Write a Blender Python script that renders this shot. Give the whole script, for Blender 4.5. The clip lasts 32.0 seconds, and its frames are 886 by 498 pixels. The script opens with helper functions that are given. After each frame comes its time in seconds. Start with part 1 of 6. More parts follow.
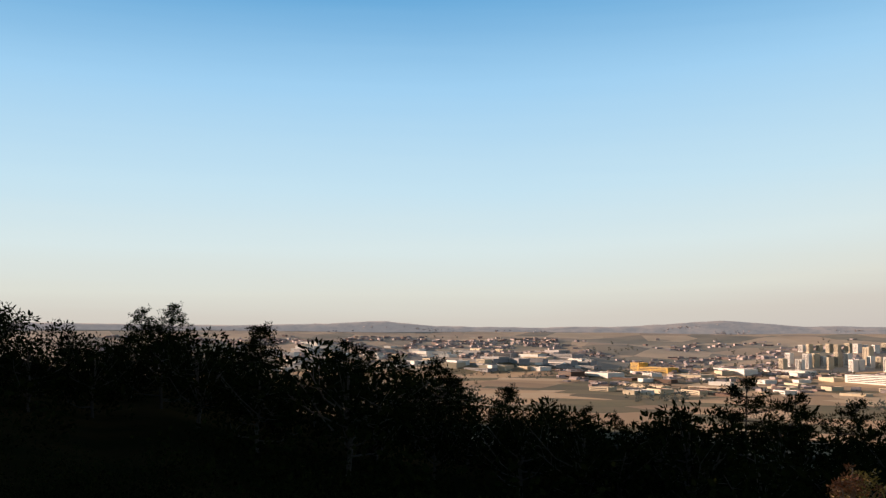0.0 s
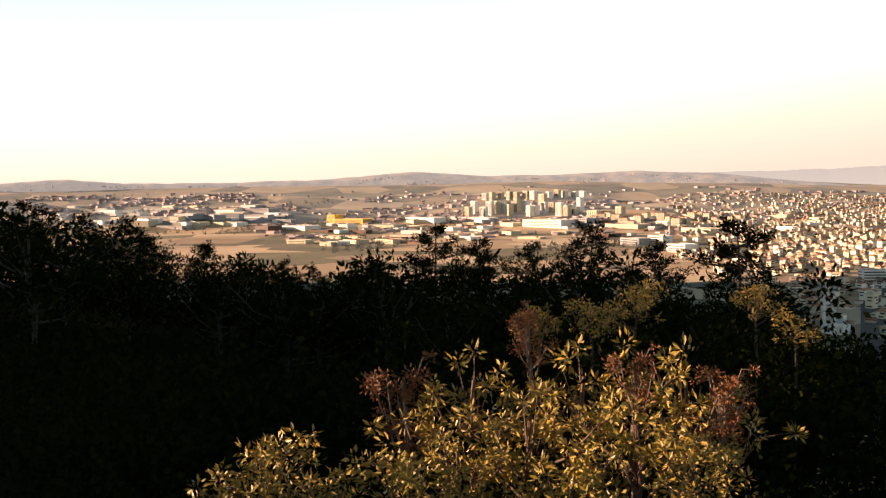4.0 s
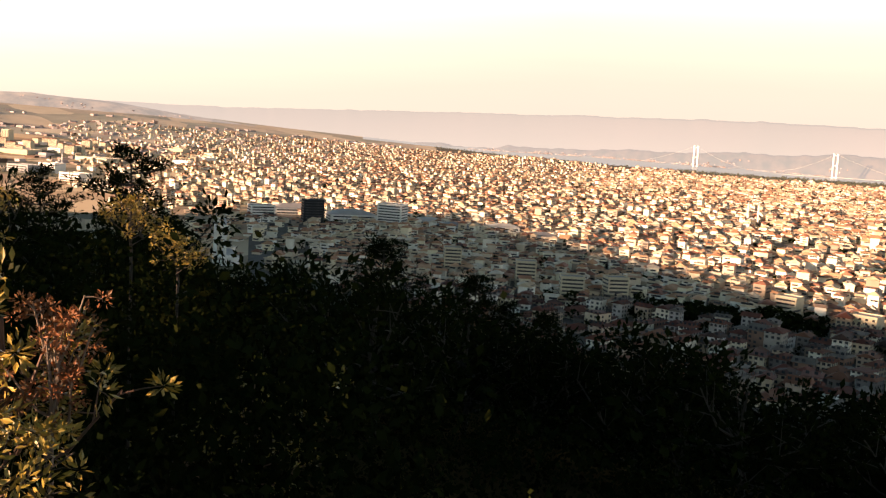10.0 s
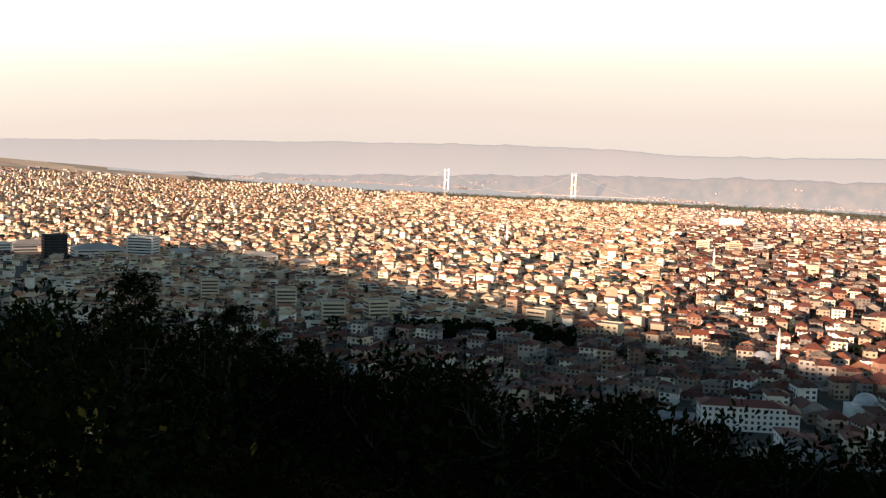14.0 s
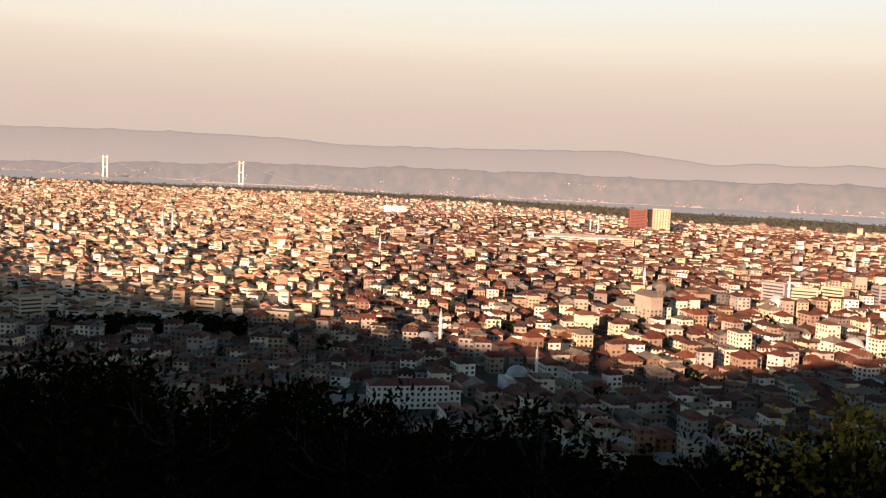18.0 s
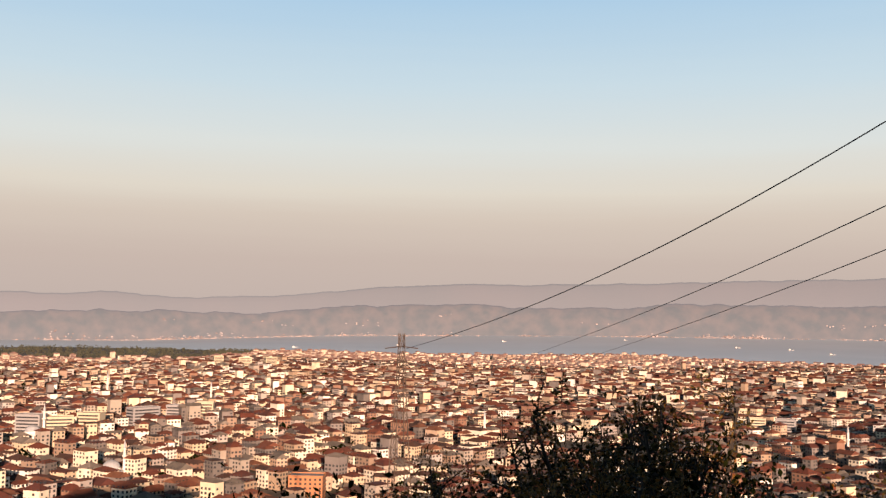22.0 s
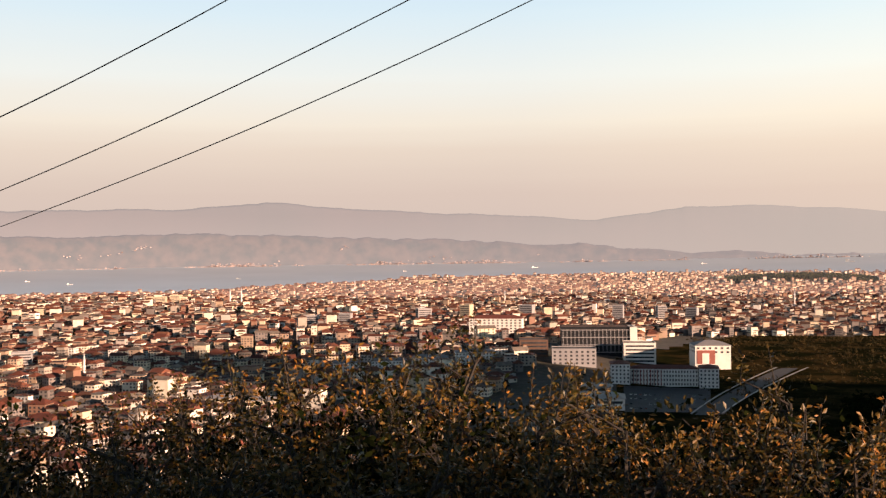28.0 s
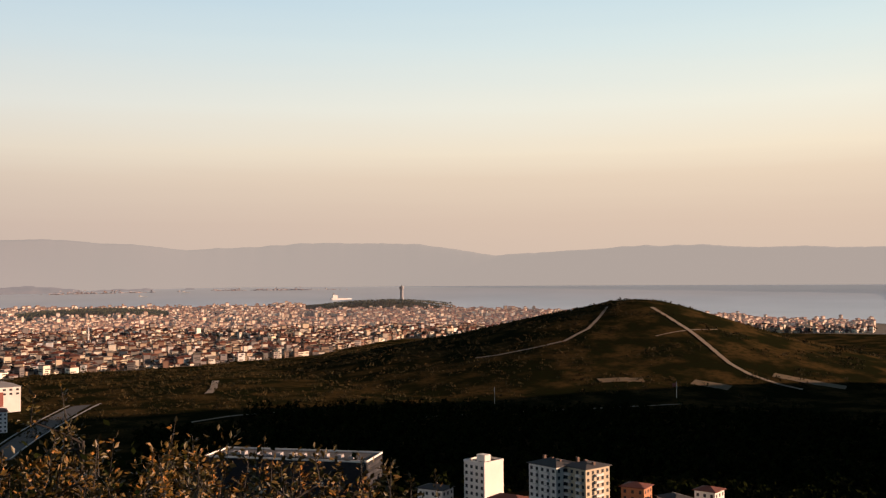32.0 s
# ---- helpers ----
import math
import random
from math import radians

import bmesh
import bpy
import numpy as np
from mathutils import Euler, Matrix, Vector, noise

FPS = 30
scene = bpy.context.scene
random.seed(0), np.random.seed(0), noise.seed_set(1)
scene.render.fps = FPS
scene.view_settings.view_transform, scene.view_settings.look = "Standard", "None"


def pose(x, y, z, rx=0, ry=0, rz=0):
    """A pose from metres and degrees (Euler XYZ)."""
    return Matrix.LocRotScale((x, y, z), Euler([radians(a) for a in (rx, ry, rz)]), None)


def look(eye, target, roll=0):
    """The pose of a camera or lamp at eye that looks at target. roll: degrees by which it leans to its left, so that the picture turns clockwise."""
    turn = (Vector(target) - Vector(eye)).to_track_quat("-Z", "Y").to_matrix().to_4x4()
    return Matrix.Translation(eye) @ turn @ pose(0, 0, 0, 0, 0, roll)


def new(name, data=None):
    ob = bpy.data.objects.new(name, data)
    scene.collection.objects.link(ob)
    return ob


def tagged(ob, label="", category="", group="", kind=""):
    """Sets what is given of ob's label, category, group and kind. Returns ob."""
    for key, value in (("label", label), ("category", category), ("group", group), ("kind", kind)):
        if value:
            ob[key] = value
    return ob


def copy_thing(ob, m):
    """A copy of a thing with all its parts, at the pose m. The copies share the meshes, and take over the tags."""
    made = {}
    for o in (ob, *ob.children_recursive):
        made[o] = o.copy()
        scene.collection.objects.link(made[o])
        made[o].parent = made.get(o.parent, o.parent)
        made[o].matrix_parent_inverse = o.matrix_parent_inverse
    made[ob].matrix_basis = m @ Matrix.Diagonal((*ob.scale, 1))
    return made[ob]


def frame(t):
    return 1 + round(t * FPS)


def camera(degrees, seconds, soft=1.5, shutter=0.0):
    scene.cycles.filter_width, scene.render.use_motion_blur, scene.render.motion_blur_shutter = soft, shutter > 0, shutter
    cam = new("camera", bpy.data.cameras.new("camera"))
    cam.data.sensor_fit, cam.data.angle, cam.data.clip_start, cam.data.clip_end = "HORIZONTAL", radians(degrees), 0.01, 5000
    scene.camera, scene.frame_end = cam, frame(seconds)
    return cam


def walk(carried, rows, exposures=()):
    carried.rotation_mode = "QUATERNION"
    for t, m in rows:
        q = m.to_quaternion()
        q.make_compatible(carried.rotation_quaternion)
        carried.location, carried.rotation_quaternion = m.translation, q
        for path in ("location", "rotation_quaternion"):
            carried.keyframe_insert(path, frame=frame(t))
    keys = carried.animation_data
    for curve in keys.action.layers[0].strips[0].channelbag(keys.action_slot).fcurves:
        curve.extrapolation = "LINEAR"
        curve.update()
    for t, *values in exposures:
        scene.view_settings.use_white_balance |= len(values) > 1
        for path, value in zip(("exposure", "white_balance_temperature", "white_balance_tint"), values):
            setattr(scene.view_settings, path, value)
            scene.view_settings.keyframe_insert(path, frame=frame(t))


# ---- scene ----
cam = camera(48.27, 32.0, soft=1.3)

EYE_Z = 130.0          # height of the camera over the town's plain
SUN_AZ, SUN_EL = 300.0, 11.0
AIR = 0.50             # brightness of the sky and of the haze put into far materials


def bearing(az, r, z=0.0):
    """A point r metres away on the bearing az (degrees clockwise from +Y)."""
    return Vector((r * math.sin(radians(az)), r * math.cos(radians(az)), z))


# seconds, bearing, elevation, roll, step forward (0 to 1)
PATH = [
    (0.00, 5.42, 4.95, 0.21, 0.0),
    (0.50, 8.19, 1.72, 0.04, 0.0),
    (1.00, 10.67, 0.03, 0.11, 0.0),
    (1.50, 12.74, -0.78, -0.78, 0.0),
    (2.00, 14.94, -1.54, -1.08, 0.0),
    (2.50, 16.49, -1.66, -0.52, 0.0),
    (4.50, 25.63, -4.90, -1.30, 0.0),
    (5.00, 28.75, -6.06, -1.22, 0.0),
    (5.50, 31.73, -5.97, -2.20, 0.0),
    (6.00, 34.11, -5.04, -2.00, 0.0),
    (6.50, 37.00, -6.06, -2.58, 0.0),
    (7.00, 40.37, -6.50, -1.82, 0.0),
    (7.50, 42.14, -6.85, -0.76, 0.0),
    (8.00, 43.88, -6.54, -0.31, 0.0),
    (8.35, 45.50, -8.40, 0.50, 0.55),
    (8.50, 46.49, -9.24, 1.21, 1.0),
    (9.00, 47.61, -9.83, 1.05, 1.0),
    (9.50, 51.65, -7.87, 2.27, 1.0),
    (10.00, 56.97, -6.95, 3.34, 1.0),
    (10.50, 57.12, -7.24, 3.18, 1.0),
    (11.00, 60.09, -6.00, 3.23, 1.0),
    (11.50, 61.56, -6.05, 2.48, 1.0),
    (12.00, 68.00, -6.10, 2.27, 1.0),
    (12.50, 69.06, -6.67, 2.59, 1.0),
    (13.00, 69.64, -5.13, 3.56, 1.0),
    (13.50, 70.26, -5.93, 4.58, 1.0),
    (14.00, 70.85, -4.79, 2.19, 1.0),
    (14.50, 74.00, -4.90, 0.60, 1.0),
    (16.50, 81.12, -5.61, 0.33, 1.0),
    (17.00, 81.80, -6.26, 0.66, 1.0),
    (17.50, 86.11, -6.72, 0.71, 1.0),
    (18.00, 89.91, -4.68, 2.63, 1.0),
    (18.50, 97.61, -2.77, 2.96, 1.0),
    (19.00, 100.92, -2.00, 3.19, 1.0),
    (19.50, 106.27, -0.52, 3.03, 1.0),
    (20.00, 111.36, 0.75, 3.53, 1.0),
    (20.50, 117.28, 0.86, 3.11, 1.0),
    (21.00, 121.24, 1.40, 1.95, 1.0),
    (21.50, 126.95, 3.64, 1.57, 1.0),
    (22.00, 131.02, 3.92, 0.88, 1.0),
    (22.50, 136.52, 3.80, 1.17, 1.0),
    (23.00, 138.30, 4.74, 0.69, 1.0),
    (23.50, 141.45, 5.25, 1.32, 1.0),
    (24.00, 143.18, 2.71, 1.15, 1.0),
    (24.50, 146.60, 2.86, 0.78, 1.0),
    (25.00, 149.83, 2.70, 0.66, 1.0),
    (25.50, 153.70, 2.44, 0.64, 1.0),
    (27.50, 167.78, 1.06, -0.70, 1.0),
    (28.00, 173.24, -0.00, -0.60, 1.0),
    (28.50, 179.10, 0.73, -1.00, 1.0),
    (29.00, 184.56, 1.21, 0.60, 1.0),
    (29.50, 191.75, 0.22, -0.20, 1.0),
    (30.00, 196.08, 0.22, -0.40, 1.0),
    (30.50, 199.48, 0.38, -0.51, 1.0),
    (31.00, 204.78, 0.24, -0.16, 1.0),
    (31.50, 208.07, 1.84, -0.04, 1.0),
    (32.00, 212.52, 1.70, -0.48, 1.0),
]


def eye_at(k):
    return bearing(45, 2.6 * k, EYE_Z - 0.5 * k)


def row(t, az, el, roll, k):
    eye = eye_at(k)
    aim = eye + Vector((math.sin(radians(az)) * math.cos(radians(el)), math.cos(radians(az)) * math.cos(radians(el)), math.sin(radians(el)))) * 10
    return t, look(eye, aim, roll)


walk(cam, [row(*r) for r in PATH], exposures=[
    (0, 1.10, 5900, 3), (0.5, 1.20, 6250, 7), (1.0, 1.30, 6600, 8), (2.5, 1.55, 6700, 8), (4.5, 1.92, 6900, 8), (5.5, 2.07, 6900, 8), (6.0, 1.97, 6900, 8), (8.0, 2.22, 7000, 8), (8.5, 2.27, 7000, 8), (9.0, 2.45, 7000, 8), (9.5, 2.10, 7000, 8), (10.0, 1.95, 7000, 8), (11.0, 1.90, 6700, 5), (14.0, 1.75, 6300, 5),
    (16.5, 1.45, 6900, 12), (20.0, 1.17, 6600, 12), (23.0, 1.00, 6400, 10), (25.5, 1.12, 6500, 11), (28.0, 1.30, 6600, 12), (30.0, 1.22, 6650, 12), (32.0, 1.00, 6650, 12)])

# ---------------------------------------------------------------- light
world = bpy.data.worlds.new("sky")
scene.world = world
world.use_nodes = True
wn, wl = world.node_tree.nodes, world.node_tree.links
sky = wn.new("ShaderNodeTexSky")
sky.sky_type, sky.sun_disc = "NISHITA", False
sky.sun_elevation, sky.sun_rotation = radians(SUN_EL), radians(SUN_AZ)
sky.altitude, sky.air_density, sky.dust_density, sky.ozone_density = 200, 1.0, 1.0, 1.5
dim = wn.new("ShaderNodeMix")
dim.data_type, dim.blend_type = "RGBA", "MULTIPLY"
dim.inputs[0].default_value = 1.0
dim.inputs[7].default_value = (0.016, 0.018, 0.021, 1)
wl.new(sky.outputs[0], dim.inputs[6])
# a layer of evening haze lies on the horizon all round and thins out upwards
tc = wn.new("ShaderNodeTexCoord")
sep = wn.new("ShaderNodeSeparateXYZ")
wl.new(tc.outputs["Generated"], sep.inputs[0])
# faint streaks in the haze
nz = wn.new("ShaderNodeTexNoise")
nz.inputs["Scale"].default_value, nz.inputs["Detail"].default_value = 3.0, 4.0
stretch = wn.new("ShaderNodeMapping")
stretch.inputs["Scale"].default_value = (1, 1, 22)
wl.new(tc.outputs["Generated"], stretch.inputs[0])
wl.new(stretch.outputs[0], nz.inputs["Vector"])
wob = wn.new("ShaderNodeMath")
wob.operation = "MULTIPLY_ADD"
wob.inputs[1].default_value, wob.inputs[2].default_value = 0.012, -0.006
wl.new(nz.outputs[0], wob.inputs[0])
hgt = wn.new("ShaderNodeMath")
hgt.operation = "ADD"
wl.new(sep.outputs[2], hgt.inputs[0])
wl.new(wob.outputs[0], hgt.inputs[1])
# the haze lies thicker over the bay than inland
bay = wn.new("ShaderNodeVectorMath")
bay.operation = "DOT_PRODUCT"
bay.inputs[1].default_value = tuple(bearing(165, 1.0))
wl.new(tc.outputs["Generated"], bay.inputs[0])
lift = wn.new("ShaderNodeMapRange")
lift.inputs[1].default_value, lift.inputs[2].default_value = -0.9, -0.2
lift.inputs[3].default_value, lift.inputs[4].default_value = 0.085, 0.0
wl.new(bay.outputs["Value"], lift.inputs[0])
inland = wn.new("ShaderNodeMath")
inland.operation = "ADD"
wl.new(hgt.outputs[0], inland.inputs[0])
wl.new(lift.outputs[0], inland.inputs[1])
hgt = inland
haze = wn.new("ShaderNodeValToRGB")
HAZE = [(0.0, (0.535, 0.437, 0.39)), (0.055, (0.58, 0.472, 0.408)), (0.10, (0.665, 0.565, 0.475)), (0.125, (0.735, 0.67, 0.57)), (0.17, (0.71, 0.735, 0.70)), (0.23, (0.58, 0.70, 0.76)), (0.33, (0.38, 0.58, 0.765)), (0.42, (0.15, 0.36, 0.60))]
while len(haze.color_ramp.elements) < len(HAZE):
    haze.color_ramp.elements.new(0.5)
for e, (at, tone) in zip(haze.color_ramp.elements, HAZE):
    e.position, e.color = at, (*tone, 1)
wl.new(hgt.outputs[0], haze.inputs[0])
thin = wn.new("ShaderNodeMapRange")
thin.inputs[1].default_value, thin.inputs[2].default_value = 0.33, 0.50
thin.inputs[3].default_value, thin.inputs[4].default_value = 1.0, 0.0
wl.new(sep.outputs[2], thin.inputs[0])
air = wn.new("ShaderNodeMix")
air.data_type = "RGBA"
wl.new(thin.outputs[0], air.inputs[0])
wl.new(dim.outputs[2], air.inputs[6])
wl.new(haze.outputs[0], air.inputs[7])
# the sky warms towards the sun
side = wn.new("ShaderNodeVectorMath")
side.operation = "DOT_PRODUCT"
side.inputs[1].default_value = tuple(bearing(250, 1.0))
wl.new(tc.outputs["Generated"], side.inputs[0])
near_sun = wn.new("ShaderNodeMapRange")
near_sun.inputs[1].default_value, near_sun.inputs[2].default_value = 0.3, 0.95
wl.new(side.outputs["Value"], near_sun.inputs[0])
warm = wn.new("ShaderNodeMix")
warm.data_type, warm.blend_type = "RGBA", "MULTIPLY"
wl.new(near_sun.outputs[0], warm.inputs[0])
wl.new(air.outputs[2], warm.inputs[6])
warm.inputs[7].default_value = (1.22, 1.18, 1.08, 1)
warm.clamp_result = False
wl.new(warm.outputs[2], wn["Background"].inputs[0])
wn["Background"].inputs[1].default_value = AIR
sun = new("sun", bpy.data.lights.new("sun", "SUN"))
sun.data.energy, sun.data.angle, sun.data.color = 5.0, radians(0.5), (1.0, 0.63, 0.425)
sun.matrix_world = look(bearing(SUN_AZ, 100, 100 * math.tan(radians(SUN_EL))), (0, 0, 0))


# ---------------------------------------------------------------- materials
def material(name, base, rough=0.8, other=None, scale=1.0, detail=6.0, metal=0.0, bump=0.0, bump_scale=None, random_by=None, third=None, coords="Object", fac=(0.35, 0.65)):
    """A principled material: two or three tones mixed by noise at two scales, with bump."""
    m = bpy.data.materials.new(name)
    m.use_nodes = True
    n, l = m.node_tree.nodes, m.node_tree.links
    p = n["Principled BSDF"]
    p.inputs["Roughness"].default_value, p.inputs["Metallic"].default_value = rough, metal
    col = n.new("ShaderNodeRGB")
    col.outputs[0].default_value = (*base, 1)
    out = col.outputs[0]
    tc = n.new("ShaderNodeTexCoord")

    def blend(into, tone, factor):
        mix = n.new("ShaderNodeMix")
        mix.data_type = "RGBA"
        l.new(factor, mix.inputs[0])
        l.new(into, mix.inputs[6])
        mix.inputs[7].default_value = (*tone, 1)
        return mix.outputs[2]

    def noisy(s, lo, hi):
        tex = n.new("ShaderNodeTexNoise")
        tex.inputs["Scale"].default_value, tex.inputs["Detail"].default_value = s, detail
        l.new(tc.outputs[coords], tex.inputs["Vector"])
        ramp = n.new("ShaderNodeMapRange")
        ramp.inputs[1].default_value, ramp.inputs[2].default_value = lo, hi
        l.new(tex.outputs[0], ramp.inputs[0])
        return ramp.outputs[0], tex.outputs[0]

    if other:
        f, _ = noisy(scale, *fac)
        out = blend(out, other, f)
    if third:
        f, _ = noisy(scale * 7.3, 0.45, 0.75)
        out = blend(out, third, f)
    if random_by:
        src = n.new("ShaderNodeNewGeometry").outputs["Random Per Island"] if random_by[0] == "island" else n.new("ShaderNodeObjectInfo").outputs["Random"]
        ramp = n.new("ShaderNodeValToRGB")
        ramp.color_ramp.interpolation = "CONSTANT"
        tones = random_by[1]
        while len(ramp.color_ramp.elements) < len(tones):
            ramp.color_ramp.elements.new(0.5)
        for k, tone in enumerate(tones):
            ramp.color_ramp.elements[k].position = k / len(tones)
            ramp.color_ramp.elements[k].color = (*tone, 1)
        l.new(src, ramp.inputs[0])
        mix = n.new("ShaderNodeMix")
        mix.data_type, mix.blend_type = "RGBA", "MULTIPLY"
        mix.inputs[0].default_value = 1.0
        l.new(out, mix.inputs[6])
        l.new(ramp.outputs[0], mix.inputs[7])
        out = mix.outputs[2]
    if bump:
        _, h = noisy(bump_scale or scale * 5, 0, 1)
        b = n.new("ShaderNodeBump")
        b.inputs["Strength"].default_value = bump
        l.new(h, b.inputs["Height"])
        l.new(b.outputs[0], p.inputs["Normal"])
    l.new(out, p.inputs["Base Color"])
    if name in ("leaf_dark", "leaf_hill", "scrub", "pane", "dark_wall", "haze_far", "haze_mid", "haze_near", "hazed_leaf"):
        p.inputs["Specular IOR Level"].default_value = 0.12
    if name in ("leaf_dark", "scrub"):
        p.inputs["Specular IOR Level"].default_value = 0.0
    if name in ("leaf_green", "leaf_oak", "leaf_rust"):
        p.inputs["Specular IOR Level"].default_value = 0.25
    return m


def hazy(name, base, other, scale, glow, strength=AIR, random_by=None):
    """A material for distant things, with the haze before them put in as emission."""
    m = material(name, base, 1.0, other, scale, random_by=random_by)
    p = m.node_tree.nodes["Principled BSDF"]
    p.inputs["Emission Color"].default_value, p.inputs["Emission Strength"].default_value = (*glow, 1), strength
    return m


M = {}
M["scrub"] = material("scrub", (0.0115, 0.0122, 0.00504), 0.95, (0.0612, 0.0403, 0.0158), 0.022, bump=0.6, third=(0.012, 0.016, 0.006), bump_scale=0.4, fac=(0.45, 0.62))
M["soil"] = material("soil", (0.288, 0.202, 0.122), 0.95, (0.072, 0.0648, 0.0324), 0.007, bump=0.4, third=(0.20, 0.16, 0.10))
M["town_ground"] = material("town_ground", (0.06, 0.054, 0.05), 0.9, (0.03, 0.034, 0.018), 0.02, third=(0.10, 0.08, 0.065))
M["leaf_green"] = material("leaf_green", (0.29, 0.20, 0.045), 0.42, (0.18, 0.14, 0.037), 0.9, random_by=("island", [(1, 1, 1), (0.7, 0.75, 0.7), (1.3, 1.2, 1.0), (0.85, 0.9, 0.6)]))
# the foliage's shade is put into this near-black leaf colour
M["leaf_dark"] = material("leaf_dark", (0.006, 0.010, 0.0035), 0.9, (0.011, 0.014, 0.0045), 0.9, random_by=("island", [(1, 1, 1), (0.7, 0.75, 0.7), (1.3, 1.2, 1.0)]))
M["leaf_oak"] = material("leaf_oak", (0.19, 0.098, 0.02), 0.45, (0.052, 0.043, 0.011), 1.6, random_by=("island", [(1, 1, 1), (0.6, 0.66, 0.6), (1.5, 1.2, 0.9), (0.3, 0.36, 0.3)]))
M["leaf_rust"] = material("leaf_rust", (0.158, 0.054, 0.0187), 0.6, (0.101, 0.0504, 0.0187), 0.9, random_by=("island", [(1, 1, 1), (0.7, 0.75, 0.7), (1.2, 1.1, 1.0)]))
M["oak_bark"] = material("oak_bark", (0.035, 0.028, 0.022), 0.9, (0.02, 0.017, 0.014), 6, bump=0.5)
M["twig"] = material("twig", (0.10, 0.05, 0.03), 0.8, (0.06, 0.035, 0.025), 6, bump=0.4)
M["leaf_hill"] = material("leaf_hill", (0.022, 0.021, 0.009), 0.9, (0.050, 0.036, 0.015), 0.02, random_by=("island", [(1, 1, 1), (0.5, 0.55, 0.5), (1.3, 1.15, 0.9)]))
M["bark"] = material("bark", (0.16, 0.12, 0.09), 0.9, (0.08, 0.06, 0.045), 6, bump=0.5)
M["sea"] = material("sea", (0.15, 0.17, 0.20), 0.4, (0.19, 0.21, 0.24), 0.003, bump=0.2, bump_scale=0.05)
WALLS = [(0.78, 0.71, 0.58), (0.30, 0.22, 0.17), (0.70, 0.62, 0.47), (0.20, 0.18, 0.175), (0.50, 0.38, 0.29), (0.78, 0.76, 0.72), (0.36, 0.32, 0.28), (0.24, 0.14, 0.10), (0.74, 0.67, 0.56), (0.15, 0.135, 0.13), (0.60, 0.49, 0.36), (0.42, 0.38, 0.36), (0.80, 0.74, 0.64), (0.34, 0.26, 0.19)]
ROOFS = [(0.135, 0.0375, 0.021), (0.165, 0.055, 0.03), (0.1, 0.03, 0.021), (0.18, 0.075, 0.04), (0.13, 0.0425, 0.025), (0.15, 0.13, 0.11), (0.11, 0.0325, 0.02), (0.07, 0.035, 0.025), (0.21, 0.18, 0.15)]
# lighter copies of stucco and tiles, with evening sunlight put into the colours
M["stucco_sunlit"] = material("stucco_sunlit", (1, 1, 1), 0.85, (0.86, 0.84, 0.8), 0.15, random_by=("island", [(0.82, 0.76, 0.62), (0.76, 0.68, 0.50), (0.82, 0.80, 0.74), (0.50, 0.42, 0.33), (0.80, 0.72, 0.56), (0.62, 0.52, 0.40), (0.30, 0.24, 0.19), (0.80, 0.75, 0.66)]))
M["tiles_sunlit"] = material("tiles_sunlit", (1, 1, 1), 0.85, (0.75, 0.75, 0.75), 0.2, random_by=("island", [(0.50, 0.31, 0.19), (0.58, 0.46, 0.31), (0.38, 0.19, 0.11), (0.64, 0.56, 0.44), (0.46, 0.26, 0.15), (0.26, 0.11, 0.07)]))
M["stucco"] = material("stucco", (1, 1, 1), 0.85, (0.86, 0.84, 0.8), 0.15, random_by=("island", WALLS))
M["tiles"] = material("tiles", (1, 1, 1), 0.85, (0.7, 0.7, 0.72), 0.2, random_by=("island", ROOFS))
for key, tone, alt in (("white_wall", (0.74, 0.72, 0.68), (0.63, 0.61, 0.57)), ("cream_wall", (0.533, 0.466, 0.34), (0.459, 0.392, 0.281)), ("grey_wall", (0.311, 0.311, 0.318), (0.252, 0.252, 0.266)),
                       ("yellow_wall", (0.592, 0.385, 0.074), (0.533, 0.333, 0.0666)), ("brick_red", (0.266, 0.0888, 0.0666), (0.222, 0.074, 0.0592)), ("orange_wall", (0.407, 0.185, 0.0888), (0.355, 0.155, 0.074)), ("dark_wall", (0.0178, 0.0192, 0.0237), (0.0259, 0.0281, 0.0311)),
                       ("brown_wall", (0.118, 0.0666, 0.0444), (0.0888, 0.0518, 0.037)), ("red_roof", (0.178, 0.0518, 0.0333), (0.126, 0.0407, 0.0296)), ("grey_roof", (0.244, 0.252, 0.266), (0.192, 0.2, 0.215)), ("pale_roof", (0.488, 0.481, 0.459), (0.385, 0.377, 0.363)),
                       ("dark_roof", (0.0666, 0.0629, 0.0629), (0.0444, 0.0444, 0.0481)), ("asphalt", (0.0518, 0.0518, 0.0555), (0.037, 0.037, 0.0407)), ("track", (0.266, 0.215, 0.155), (0.207, 0.163, 0.118)), ("dry_grass", (0.15, 0.10, 0.045), (0.09, 0.07, 0.03)), ("steel", (0.085, 0.06, 0.045), (0.06, 0.045, 0.035))):
    M[key] = material(key, tone, 0.8, alt, 0.12, third=tuple(0.9 * c for c in tone))
M["lead"] = material("lead", (0.38, 0.40, 0.43), 0.5, (0.30, 0.32, 0.35), 0.4)
M["wire"] = material("wire", (0.03, 0.03, 0.035), 0.6)
M["far_plaster"] = material("far_plaster", (0.44, 0.385, 0.385), 0.9, (0.33, 0.29, 0.295), 0.01, random_by=("island", [(1, 1, 1), (0.7, 0.7, 0.72), (1.2, 1.15, 1.1), (0.6, 0.5, 0.45)]))
M["pane"] = material("pane", (0.025, 0.028, 0.034), 0.4, (0.06, 0.06, 0.065), 0.3)



